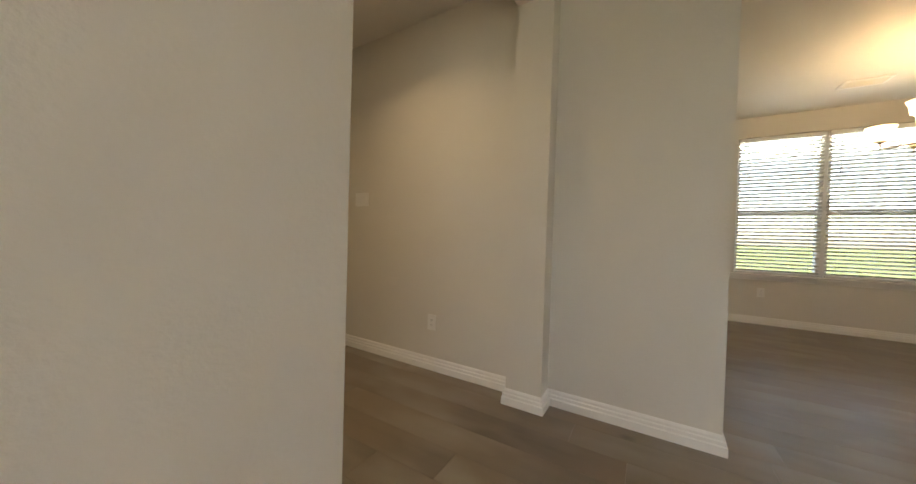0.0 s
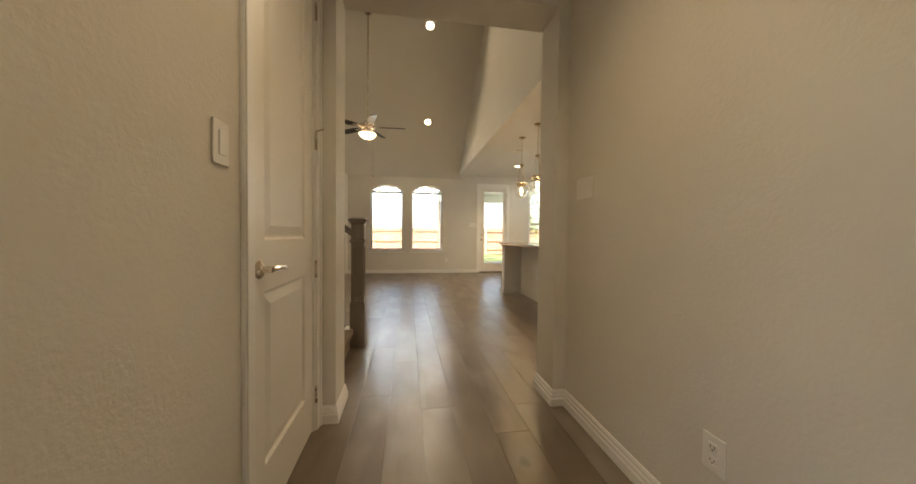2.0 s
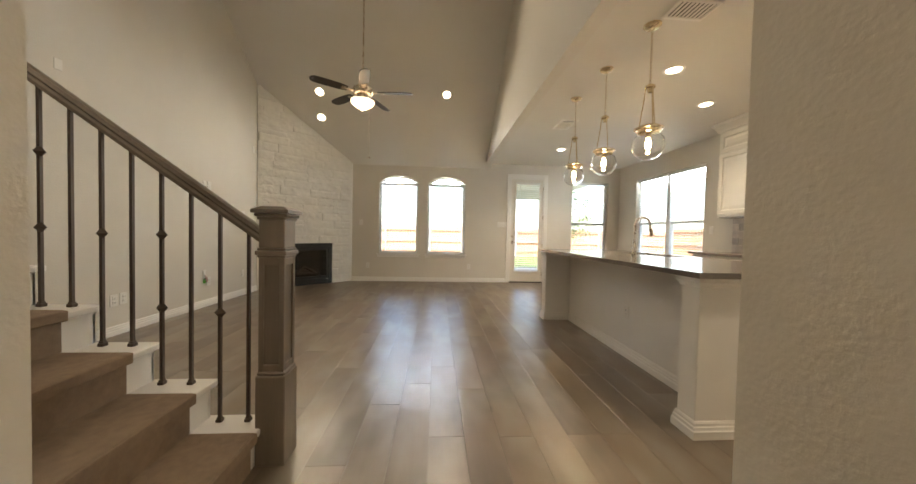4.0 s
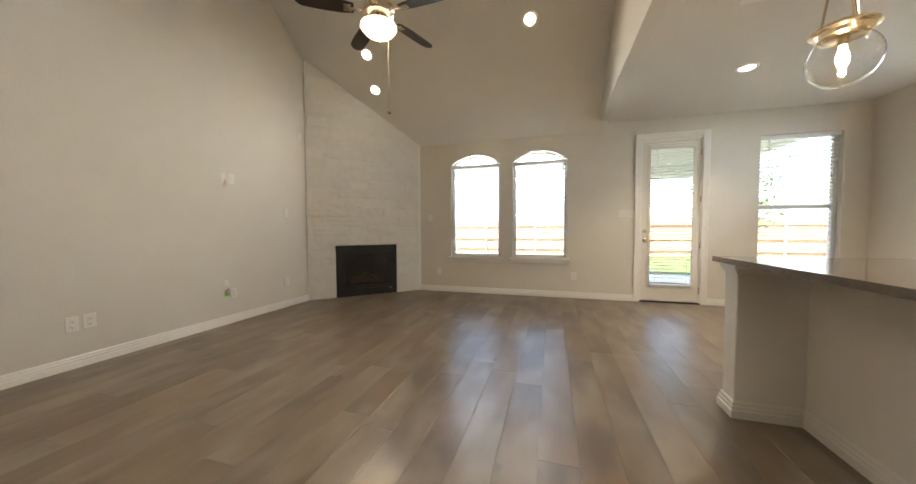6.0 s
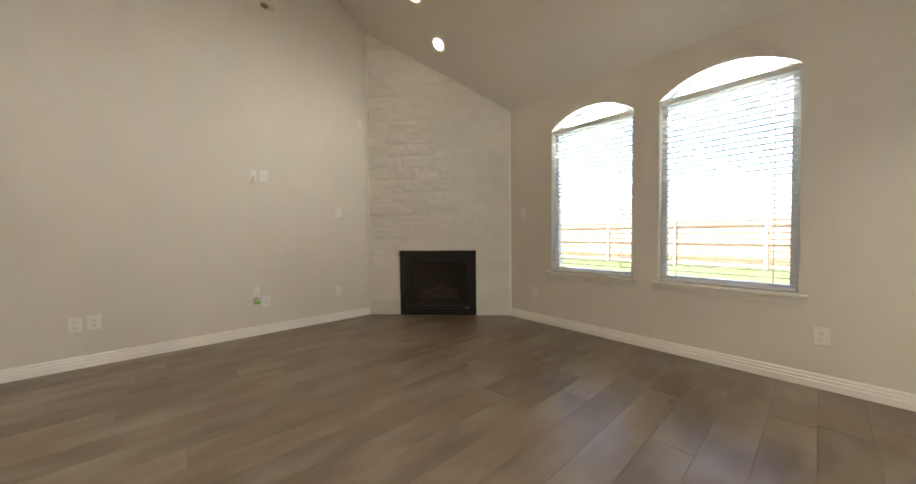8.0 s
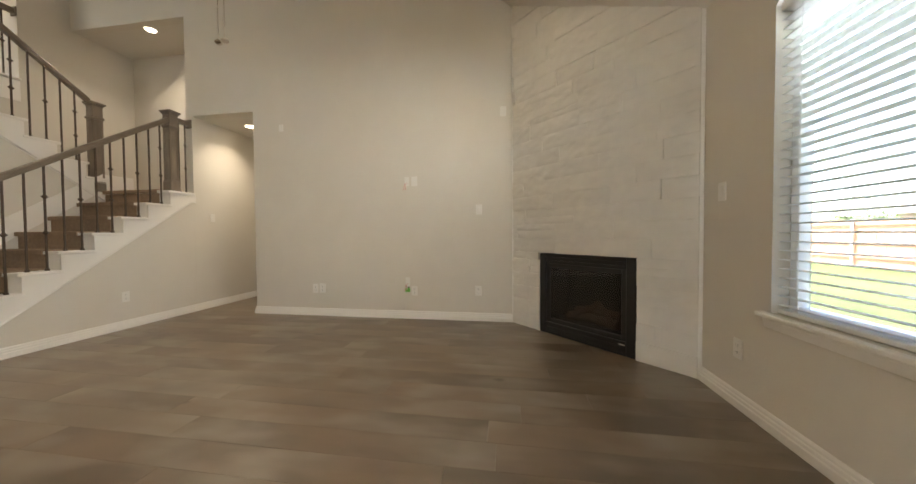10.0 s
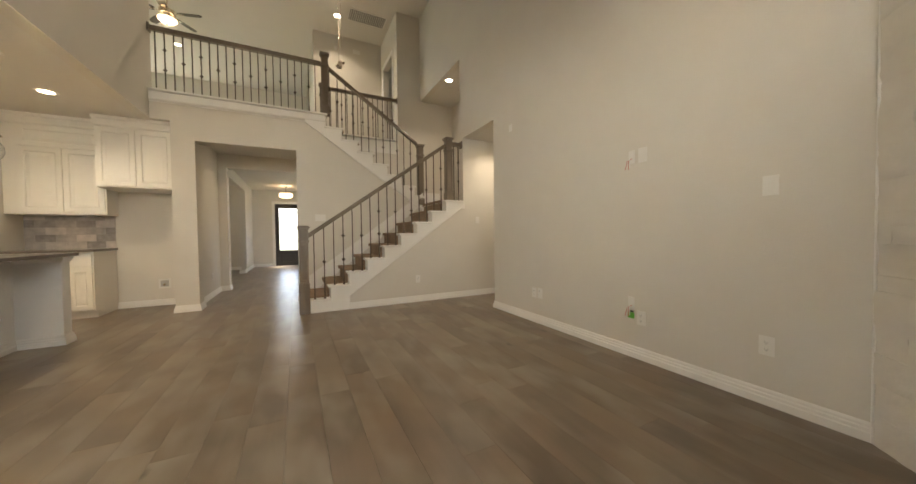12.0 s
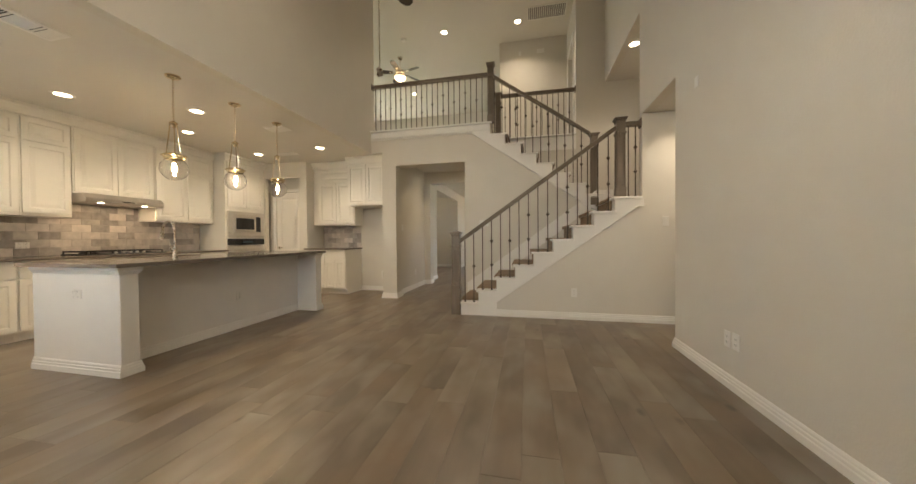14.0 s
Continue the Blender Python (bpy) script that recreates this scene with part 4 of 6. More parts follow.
for i in range(8):
    tread(stairs, X1 - i * RUN, RISE * (i + 1), 2.90, 3.93, -1, 2.92, 3.76)
XT = X1 - 8 * RUN
part("landing", boxes((-3.23, XT + 0.03, 1.9, 3.798, 1.595, 1.625), (XL + 0.002, XT + 0.03, 3.798, 3.93, 1.595, 1.625), (-3.23, XT - 0.02, 1.9, 3.776, 1.45, 1.593), bevel=0.004), TRIM, stairs, "white stair landing")
part("landing_carpet", boxes((-3.22, XT + 0.036, 1.91, 3.76, 1.625, 1.64), bevel=0.006), CARPET, stairs)
part("landing_riser", boxes((XT - 0.018, XT, 2.92, 3.91, 1.625 - RISE, 1.595)), TRIM, stairs)
part("riser_carpet", boxes((XT + 0.002, XT + 0.014, 2.92, 3.76, 1.625 - RISE + 0.014, 1.594), (XT + 0.032, XT + 0.044, 2.92, 3.76, 1.592, 1.638), bevel=0.004), CARPET, stairs)
# outer stringer: stepped above, sloping below
saw = []
for i in range(9):
    saw += [(X1 - i * RUN, RISE * i), (X1 - i * RUN, RISE * (i + 1) - 0.03)]
saw += [(-2.47, 1.595), (-2.47, 1.50), (-2.40, 1.50), (-0.58, 0.205), (-0.58, 0.0)]
part("outer_stringer", prism(saw, "y", 3.90, 3.912), TRIM, stairs, "white stepped stringer board")
part("stringer_bead", tube([(-0.585, 3.912, 0.0), (-0.585, 3.912, 0.20), (-2.40, 3.912, 1.497), (-2.47, 3.912, 1.497)], 0.007, 6), TRIM, stairs)
under = [(X1 - 0.01, 0.0), (X1 - 0.01, RISE - 0.04)] + [p for i in range(1, 9) for p in ((X1 - 0.01 - i * RUN, RISE * i - 0.04), (X1 - 0.01 - i * RUN, RISE * (i + 1) - 0.04))] + [(-2.45, 1.58), (-2.45, 0.0)]
tagged(link_bm("wall_under_stair", prism(under, "y", 3.78, 3.8995), WALL), "beige wall under the stair", kind="structure")
# skirt on the wall side of the lower flight
part("wall_skirt", prism([(0.02, 0.0), (0.02, 0.32), (-2.10, 1.86), (-2.45, 1.86), (-2.45, 1.64), (-2.10, 1.64)], "y", 2.9005, 2.910), TRIM, stairs, "white skirt board")
# upper flight
XU = -0.39
for i in range(8):
    k = 7 - i
    if k < 7:
        tread(stairs, XU - RUN * (7 - k), Z1 - RISE * (7 - k), 1.9, 2.93, 1, 2.0, 2.80)
saw = [(XU, Z1 - 0.03)]
for i in range(1, 9):
    saw += [(XU - (i - 1) * RUN, Z1 - RISE * i - (0.03 if i < 8 else 0.0)), (XU - i * RUN if i < 8 else XU - 7 * RUN - 0.10, Z1 - RISE * i - (0.03 if i < 8 else 0.0))]
saw += [(-2.25, 1.42), (-0.08, 2.925), (-0.08, 2.97), (XU, 2.97)]
part("upper_stringer", prism(saw, "y", 2.901, 2.918), TRIM, stairs, "white stepped stringer board")
part("upper_bead", tube([(-2.25, 2.915, 1.395), (-0.08, 2.915, 2.922), (0.5, 2.915, 2.924), (XB, 2.915, 2.924)], 0.007, 6), TRIM, stairs)
part("upper_riser", boxes((XU, XU + 0.018, 1.92, 2.91, Z1 - RISE, Z1 - 0.03)), TRIM, stairs)
bm = prism([(-2.15, 1.46), (-0.30, 2.76), (-0.30, 2.80), (-2.15, 1.52)], "y", 1.9, 2.65)
tagged(link_bm("wall_stair_soffit", bm, WALL), "plaster soffit under the upper stair", kind="structure")
# balcony edge
fascia = thing("balcony_fascia", "white trim board along the balcony edge", "fascia", kind="structure")
part("board", boxes((XU, XB, 2.90, 2.918, 2.97, 3.06), bevel=0.003), TRIM, fascia)
part("cap", boxes((XU - 0.03, XB, 2.66, 2.945, 3.066, 3.096), bevel=0.006, seg=2), TRIM, fascia)
part("shelf_mould", profile_run([(0, 0), (0.012, 0.004), (0.024, 0.024), (0.024, 0.03), (0, 0.03)], (XU, 2.90, 2.94), (XB, 2.90, 2.94), (0, 1)), TRIM, fascia)
fascia2 = thing("loft_curb", "white trim curb under the loft railing", "fascia", kind="structure")
part("board", boxes((-1.93, XU + 0.02, 1.902, 1.916, 2.80, 3.06), bevel=0.003), TRIM, fascia2)
part("cap", boxes((-1.93, XU + 0.02, 1.79, 1.94, 3.074, 3.10), bevel=0.005), TRIM, fascia2)


def newel(x, y, z0, z1, w, label, plinth=0.42):
    """A square box newel: plinth, panelled shaft, collar, block and flared cap."""
    t = thing("newel_post", label, "newel post", "newel posts", at=(x, y, z0))
    H, h = z1 - z0, w / 2
    n = h * 0.86
    bm = boxes((-h, h, -h, h, 0, plinth), bevel=0.004)
    box(bm, -h * 0.95, h * 0.95, -h * 0.95, h * 0.95, plinth, plinth + 0.018, bevel=0.006)
    part("plinth", bm, OAK_Z, t)
    zc = H - 0.235
    bm = boxes((-n + 0.008, n - 0.008, -n + 0.008, n - 0.008, plinth, zc))
    e = 0.022
    for sx in (-1, 1):
        for sy in (-1, 1):
            x0, x1 = sorted((sx * n, sx * (n - e)))
            y0, y1 = sorted((sy * n, sy * (n - e)))
            part("corner_stile", boxes((x0, x1, y0, y1, plinth + 0.018, zc), bevel=0.002), OAK_Z, t)
    for za, zb in ((plinth + 0.018, plinth + 0.05), (zc - 0.035, zc)):
        part("panel_rail", boxes((-n + 0.001, n - 0.001, -n + 0.001, n - 0.001, za, zb), bevel=0.002), OAK_Z, t)
    part("shaft", bm, OAK_Z, t)
    bm = boxes((-n * 1.1, n * 1.1, -n * 1.1, n * 1.1, zc, zc + 0.012), (-n * 1.22, n * 1.22, -n * 1.22, n * 1.22, zc + 0.012, zc + 0.032), (-n * 1.1, n * 1.1, -n * 1.1, n * 1.1, zc + 0.032, zc + 0.045), bevel=0.005, seg=2)
    part("collar", bm, OAK_Z, t)
    part("block", boxes((-n, n, -n, n, zc + 0.045, H - 0.055), bevel=0.003), OAK_Z, t)
    bm = boxes((-n * 1.12, n * 1.12, -n * 1.12, n * 1.12, H - 0.062, H - 0.048), (-n * 1.26, n * 1.26, -n * 1.26, n * 1.26, H - 0.048, H - 0.034), bevel=0.005, seg=2)
    q = n * 1.42
    lo = [bm.verts.new((sx * q, sy * q, H - 0.032)) for sx, sy in ((-1, -1), (1, -1), (1, 1), (-1, 1))]
    mid = [bm.verts.new((sx * q, sy * q, H - 0.016)) for sx, sy in ((-1, -1), (1, -1), (1, 1), (-1, 1))]
    top = [bm.verts.new((sx * q * 0.62, sy * q * 0.62, H)) for sx, sy in ((-1, -1), (1, -1), (1, 1), (-1, 1))]
    for a, b in ((lo, mid), (mid, top)):
        for i in range(4):
            bm.faces.new((a[i], a[(i + 1) % 4], b[(i + 1) % 4], b[i]))
    bm.faces.new(lo[::-1])
    bm.faces.new(top)
    part("cap", bm, OAK_Z, t)
    return t


NEWEL = "grey-brown stained square newel post with flared cap"
newel(0.0, 3.875, 0.0, 1.20, 0.132, NEWEL + " at the stair foot")
newel(-2.20, 3.855, 1.625, 2.665, 0.125, NEWEL + " on the landing", 0.12)
newel(-2.07, 2.86, 1.625, 2.79, 0.125, NEWEL + " between the flights", 0.12)
newel(-0.40, 2.84, 3.096, 4.13, 0.12, NEWEL + " at the balcony corner", 0.12)
newel(-0.44, 1.86, 3.10, 4.04, 0.12, NEWEL + " at the loft railing", 0.12)

RAILP = [(-0.028, 0.0), (0.028, 0.0), (0.031, 0.018), (0.026, 0.032), (0.033, 0.044), (0.026, 0.062), (0.010, 0.068), (-0.010, 0.068), (-0.026, 0.062), (-0.033, 0.044), (-0.026, 0.032), (-0.031, 0.018)]


def rail(parent, p0, p1):
    """A moulded handrail from p0 to p1 (its underside), which runs along x."""
    bm = bmesh.new()
    a = [bm.verts.new(Vector(p0) + Vector((0, o, u))) for o, u in RAILP]
    b = [bm.verts.new(Vector(p1) + Vector((0, o, u))) for o, u in RAILP]
    n = len(RAILP)
    bm.faces.new(a)
    bm.faces.new(b[::-1])
    for i in range(n):
        bm.faces.new((a[i], a[(i + 1) % n], b[(i + 1) % n], b[i]))
    return part("handrail", bm, OAK_X, parent, "grey-brown wooden handrail")


def knuckle_bm(z):
    return lathe([(0.007, z - 0.024), (0.012, z - 0.017), (0.0265, z), (0.012, z + 0.017), (0.007, z + 0.024)], 4)


def baluster(parent, x, y, z0, z1, knobs):
    b = part("baluster", boxes((-0.0065, 0.0065, -0.0065, 0.0065, 0, z1 - z0)), IRON, parent)
    b.location = (x, y, z0)
    part("shoe", boxes((-0.013, 0.013, -0.013, 0.013, 0, 0.016), (-0.010, 0.010, -0.010, 0.010, 0.016, 0.024), bevel=0.002), IRON, b)
    L = z1 - z0
    for k in {0: (), 1: (0.52,), 2: (0.36, 0.70)}[knobs]:
        part("knuckle", knuckle_bm(L * k), IRON, b)


PAT = (0, 1, 0, 2)
r1 = thing("stair_railing", "wooden handrail on dark iron balusters up the lower stair", "railing")


def line1(x):
    return RISE + (X1 + 0.03 - x) / RUN * RISE + 0.835


rail(r1, (-0.06, 3.87, line1(-0.06)), (-2.145, 3.87, line1(-2.145)))
k = 0
for i in range(8):
    for f in (0.30, 0.80):
        x = X1 - i * RUN - f * RUN + 0.02
        baluster(r1, x, 3.87, RISE * (i + 1), line1(x) + 0.01, PAT[k % 4])
        k += 1
rail(r1, (-2.26, 3.855, 2.535), (-2.43, 3.855, 2.535))
part("wall_rosette", boxes((-2.45, -2.43, 3.81, 3.90, 2.51, 2.63), bevel=0.005), OAK_X, r1)
for j, x in enumerate((-2.30, -2.385)):
    baluster(r1, x, 3.855, 1.625, 2.54, PAT[j + 2])
r2 = thing("stair_railing", "wooden handrail on dark iron balusters up the upper stair", "railing")


def line2(x):
    return Z1 + (x - XU + 0.03) / RUN * RISE + 0.80


rail(r2, (-0.46, 2.86, line2(-0.46)), (-2.01, 2.86, line2(-2.01)))
k = 0
for i in range(1, 8):
    for f in (0.25, 0.75):
        x = XU - (i - 1) * RUN - f * RUN - 0.01
        if x > -2.0:
            baluster(r2, x, 2.86, Z1 - RISE * i, line2(x) + 0.01, PAT[k % 4])
        k += 1
r3 = thing("balcony_railing", "wooden handrail on dark iron balusters along the balcony", "railing")
rail(r3, (-0.34, 2.85, 3.90), (1.81, 2.85, 3.90))
part("wall_rosette", boxes((1.81, 1.829, 2.80, 2.90, 3.88, 3.99), bevel=0.005), OAK_X, r3)
for k in range(21):
    baluster(r3, -0.25 + k * 0.1005, 2.85, 3.096, 3.905, PAT[k % 4])
r4 = thing("loft_railing", "wooden handrail on dark iron balusters beside the stair opening", "railing")
rail(r4, (-0.50, 1.865, 3.93), (-1.91, 1.865, 3.93))
part("wall_rosette", boxes((-1.929, -1.91, 1.82, 1.91, 3.90, 4.02), bevel=0.005), OAK_X, r4)
for k in range(13):
    baluster(r4, -0.58 - k * 0.103, 1.865, 3.10, 3.935, PAT[(k + 1) % 4])


# ---- kitchen ----
isl = thing("kitchen_island", "greige painted kitchen island with white end walls", "kitchen island")
part("body", boxes((2.505, 3.19, 4.07, 6.36, 0.0, 0.884)), ISLE, isl)
for ya, yb in ((3.94, 4.07), (6.36, 6.49)):
    w = part("end_wall", boxes((2.18, 3.19, ya, yb, 0.0, 0.884), bevel=0.004), ISLE, isl)
    bm = bmesh.new()
    cap = [(0, 0), (0.008, 0.004), (0.012, 0.02), (0.022, 0.03), (0.022, 0.055), (0, 0.055)]
    for p0, p1, s, m0, m1 in (((2.18, ya, 0.829), (2.18, yb, 0.829), (-1, 0), 1, 1), ((2.18, yb, 0.829), (3.19, yb, 0.829), (0, 1), 1, 0), ((2.18, ya, 0.829), (3.19, ya, 0.829), (0, -1), 1, 0)):
        profile_run(cap, p0, p1, s, bm, m0, m1)
    part("cap_mould", bm, TRIM, w, "white cap moulding")
    bm = bmesh.new()
    for p0, p1, s, m0, m1 in (((2.18, ya, 0), (2.18, yb, 0), (-1, 0), 1, 1), ((2.18, yb, 0), (3.19 if yb > 6 else 2.505, yb, 0), (0, 1), 1, 0), ((2.18, ya, 0), (2.505 if ya > 6 else 3.19, ya, 0), (0, -1), 1, 0)):
        profile_run(BASE, p0, p1, s, bm, m0, m1)
    part("base_mould", bm, TRIM, w, "white stepped base moulding")
part("base_mould", profile_run(BASE, (2.505, 4.07, 0), (2.505, 6.36, 0), (-1, 0)), TRIM, isl, "white stepped base moulding")
top = slab("island_countertop", "z", 0.885, 0.916, (2.13, 3.31), (3.89, 6.54), [(2.92, 3.22, 5.22, 5.88)], COUNTER, "polished grey-brown quartz island countertop with a sink cutout", kind="thing")
del top["kind"]
tagged(top, category="countertop")
sink = thing("sink", "stainless undermount sink in the island", "sink", at=(3.07, 5.55, 0.884))
bm = boxes((-0.16, 0.16, -0.34, 0.34, -0.21, -0.20), (-0.165, -0.15, -0.345, 0.345, -0.21, 0.0), (0.15, 0.165, -0.345, 0.345, -0.21, 0.0), (-0.15, 0.15, -0.345, -0.33, -0.21, 0.0), (-0.15, 0.15, 0.33, 0.345, -0.21, 0.0))
part("basin", bm, STEEL, sink)
part("drain", lathe([(0.04, -0.199), (0.04, -0.196), (0.0005, -0.197)], 20), STEEL, sink)
fau = thing("kitchen_faucet", "tall brushed nickel gooseneck pull-down faucet", "faucet", at=(2.86, 5.58, 0.916))
smooth(part("base", lathe([(0.028, 0), (0.028, 0.008), (0.022, 0.016), (0.020, 0.09), (0.0145, 0.11), (0.0145, 0.12)], 20), NICKEL, fau))
arc = [(0, 0, 0.11), (0, 0, 0.31)] + [(0.085 - 0.085 * math.cos(a), -0.0, 0.31 + 0.085 * math.sin(a)) for a in [math.pi * i / 12 for i in range(1, 12)]] + [(0.170, 0, 0.30), (0.176, 0, 0.27)]
smooth(part("neck", tube(arc, 0.0125, 12), NICKEL, fau))
smooth(part("spray_head", tube([(0.176, 0, 0.28), (0.182, 0, 0.25), (0.190, 0, 0.20)], 0.018, 12), NICKEL, fau))
smooth(part("side_lever", tube([(0, 0.0, 0.06), (0, 0.045, 0.075), (0, 0.05, 0.15)], 0.007, 8), NICKEL, fau))


def cab_front(parent, name, w, h, m, rail_w=0.055):
    """A raised-panel cabinet front, facing local -y, with its lower left corner at the pose."""
    bm = bmesh.new()
    box(bm, 0.0015, w - 0.0015, 0.012, 0.02, 0.0015, h - 0.0015)
    for r in ((0.0015, 0.012, 0, 0.012, 0.0015, h - 0.0015), (w - 0.012, w - 0.0015, 0, 0.012, 0.0015, h - 0.0015), (0.012, w - 0.012, 0, 0.012, 0.0015, 0.012), (0.012, w - 0.012, 0, 0.012, h - 0.012, h - 0.0015)):
        box(bm, *r)
    panel_face(bm, 0.0015, w - 0.0015, 0.0015, h - 0.0015, -0.0004, [(rail_w, w - rail_w, rail_w, h - rail_w)] if min(w, h) > 3 * rail_w else [])
    d = part(name, bm, CAB, parent)
    d.matrix_basis = m
    return d


def cabinet(label, at, rz, w, depth, z0, z1, fronts, toe=0.0):
    """A cabinet unit: local x along its front, +y to the wall. fronts: rows of (name, x, z, w, h)."""
    t = thing("kitchen_cabinet", label, "cabinet", "kitchen cabinets", at=at, rz=rz)
    rows = [(0, w, 0.021, depth, z0 + toe, z1)]
    if toe:
        rows.append((0, w, 0.09, depth, z0, z0 + toe))
    part("body", boxes(*rows), CAB, t)
    for name, x, z, fw, fh in fronts:
        cab_front(t, name, fw, fh, pose(x, 0, z))
    return t


BASEC = "cream painted raised-panel base cabinet under the counter"
UPC = "cream painted raised-panel wall cabinet with a small top door"
# base run on the east wall: local x runs to -y
for ya, yb, kind_ in ((6.62, 6.05, 2), (6.05, 5.46, 2), (5.46, 4.55, 3), (4.55, 4.10, 1), (4.10, 3.585, 1)):
    w = ya - yb
    half = w / 2
    if kind_ == 3:
        fr = [("drawer", 0.01, 0.70, w - 0.02, 0.15), ("door", 0.01, 0.12, half - 0.012, 0.56), ("door", half + 0.002, 0.12, half - 0.012, 0.56)]
    else:
        fr = [("drawer", 0.01, 0.70, w - 0.02, 0.15), ("door", 0.01, 0.12, w - 0.02, 0.56)]
    cabinet(BASEC, (4.38, ya, 0), -90, w - 0.002, 0.615, 0.0, 0.884, fr, toe=0.10)
slab_top = link_bm("kitchen_countertop", boxes((4.34, 4.998, 3.585, 6.64, 0.885, 0.916), bevel=0.004), COUNTER)
tagged(slab_top, "polished grey-brown quartz countertop along the kitchen wall", "countertop")
# wall cabinets
for ya, yb, z0, n in ((6.53, 5.90, 1.40, 1), (5.90, 5.47, 1.40, 1), (5.46, 4.55, 1.72, 2), (4.54, 4.06, 1.40, 1), (4.06, 3.59, 1.40, 1)):
    w = ya - yb
    if n == 2:
        fr = [("door", 0.012, z0 + 0.02, w / 2 - 0.014, 2.55 - z0 - 0.03), ("door", w / 2 + 0.002, z0 + 0.02, w / 2 - 0.014, 2.55 - z0 - 0.03)]
    else:
        fr = [("door", 0.012, z0 + 0.035, w - 0.024, 2.27 - z0 - 0.04), ("top_door", 0.012, 2.275, w - 0.024, 0.27)]
    t = cabinet(UPC if n == 1 else "cream painted two-door wall cabinet above the hood", (4.65, ya, 0), -90, w - 0.002, 0.345, z0, 2.56, fr)
CROWN = [(0, 0), (0.012, 0.004), (0.020, 0.03), (0.045, 0.075), (0.066, 0.09), (0.066, 0.125), (0, 0.125)]
cr = thing("crown_moulding", "cream crown moulding above the wall cabinets", "crown moulding", kind="structure")
part("run", profile_run(CROWN, (4.65, 3.59, 2.562), (4.65, 6.53, 2.562), (-1, 0), m1=1), CAB, cr)
part("return", profile_run(CROWN, (4.65, 6.53, 2.562), (4.997, 6.53, 2.562), (0, 1), m0=1), CAB, cr)
part("tower_run", profile_run(CROWN, (4.40, 2.69, 2.562), (4.40, 3.58, 2.562), (-1, 0), m1=1), CAB, cr)
part("tower_return", profile_run(CROWN, (4.40, 3.58, 2.562), (4.58, 3.58, 2.562), (0, 1), m0=1), CAB, cr)
part("fridge_run", profile_run(CROWN, (1.625, 2.75, 2.562), (2.44, 2.75, 2.562), (0, 1)), CAB, cr)
part("nook_run", profile_run(CROWN, (2.44, 2.47, 2.562), (3.398, 2.47, 2.562), (0, 1)), CAB, cr)
part("filler", boxes((4.66, 4.995, 3.60, 6.52, 2.561, 2.688), (4.42, 4.995, 2.70, 3.57, 2.561, 2.688), (1.63, 2.43, 2.14, 2.74, 2.561, 2.688), (2.44, 3.39, 2.14, 2.46, 2.561, 2.688)), CAB, cr)
# oven tower
tw = cabinet("cream painted tall cabinet holding microwave and oven", (4.40, 3.58, 0), -90, 0.89, 0.595, 0.0, 2.56,
             [("door", 0.04, 1.72, 0.40, 0.83), ("door", 0.445, 1.72, 0.40, 0.83), ("drawer", 0.04, 0.14, 0.81, 0.30)])
mw = thing("microwave_oven", "stainless built-in microwave with trim frame", "microwave", at=(4.40, 3.545, 1.16), rz=-90)
fr = bmesh.new()
for r in ((0, 0.09, -0.018, 0.02, 0, 0.48), (0.72, 0.81, -0.018, 0.02, 0, 0.48), (0.09, 0.72, -0.018, 0.02, 0, 0.09), (0.09, 0.72, -0.018, 0.02, 0.40, 0.48)):
    box(fr, *r, bevel=0.004)
part("trim_frame", fr, STEEL, mw)
part("door", boxes((0.095, 0.60, -0.028, 0.02, 0.095, 0.395), bevel=0.005), STEEL, mw)
part("window", boxes((0.15, 0.555, -0.031, -0.028, 0.14, 0.355)), DARKGLASS, mw, "dark glass window")
part("control_panel", boxes((0.605, 0.715, -0.028, 0.02, 0.095, 0.395), bevel=0.005), DARKGLASS, mw, "black control panel")
ov = thing("wall_oven", "stainless built-in wall oven with black glass", "oven", at=(4.40, 3.545, 0.47), rz=-90)
part("control_panel", boxes((0.0, 0.81, -0.02, 0.02, 0.53, 0.65), bevel=0.004), DARKGLASS, ov, "black control panel")
part("display", boxes((0.30, 0.52, -0.0215, -0.02, 0.57, 0.61)), mat("dim_display", (0.05, 0.07, 0.08), 0.1), ov)
part("door", boxes((0.0, 0.81, -0.03, 0.02, 0.0, 0.525), bevel=0.006), STEEL, ov)
part("window", boxes((0.10, 0.71, -0.033, -0.03, 0.08, 0.38)), DARKGLASS, ov, "dark glass window")
h = part("handle", tube([(0.06, -0.075, 0.455), (0.75, -0.075, 0.455)], 0.012, 12), STEEL, ov)
smooth(h)
for x in (0.10, 0.71):
    part("handle_post", tube([(x, -0.03, 0.455), (x, -0.075, 0.455)], 0.008, 8), STEEL, h)
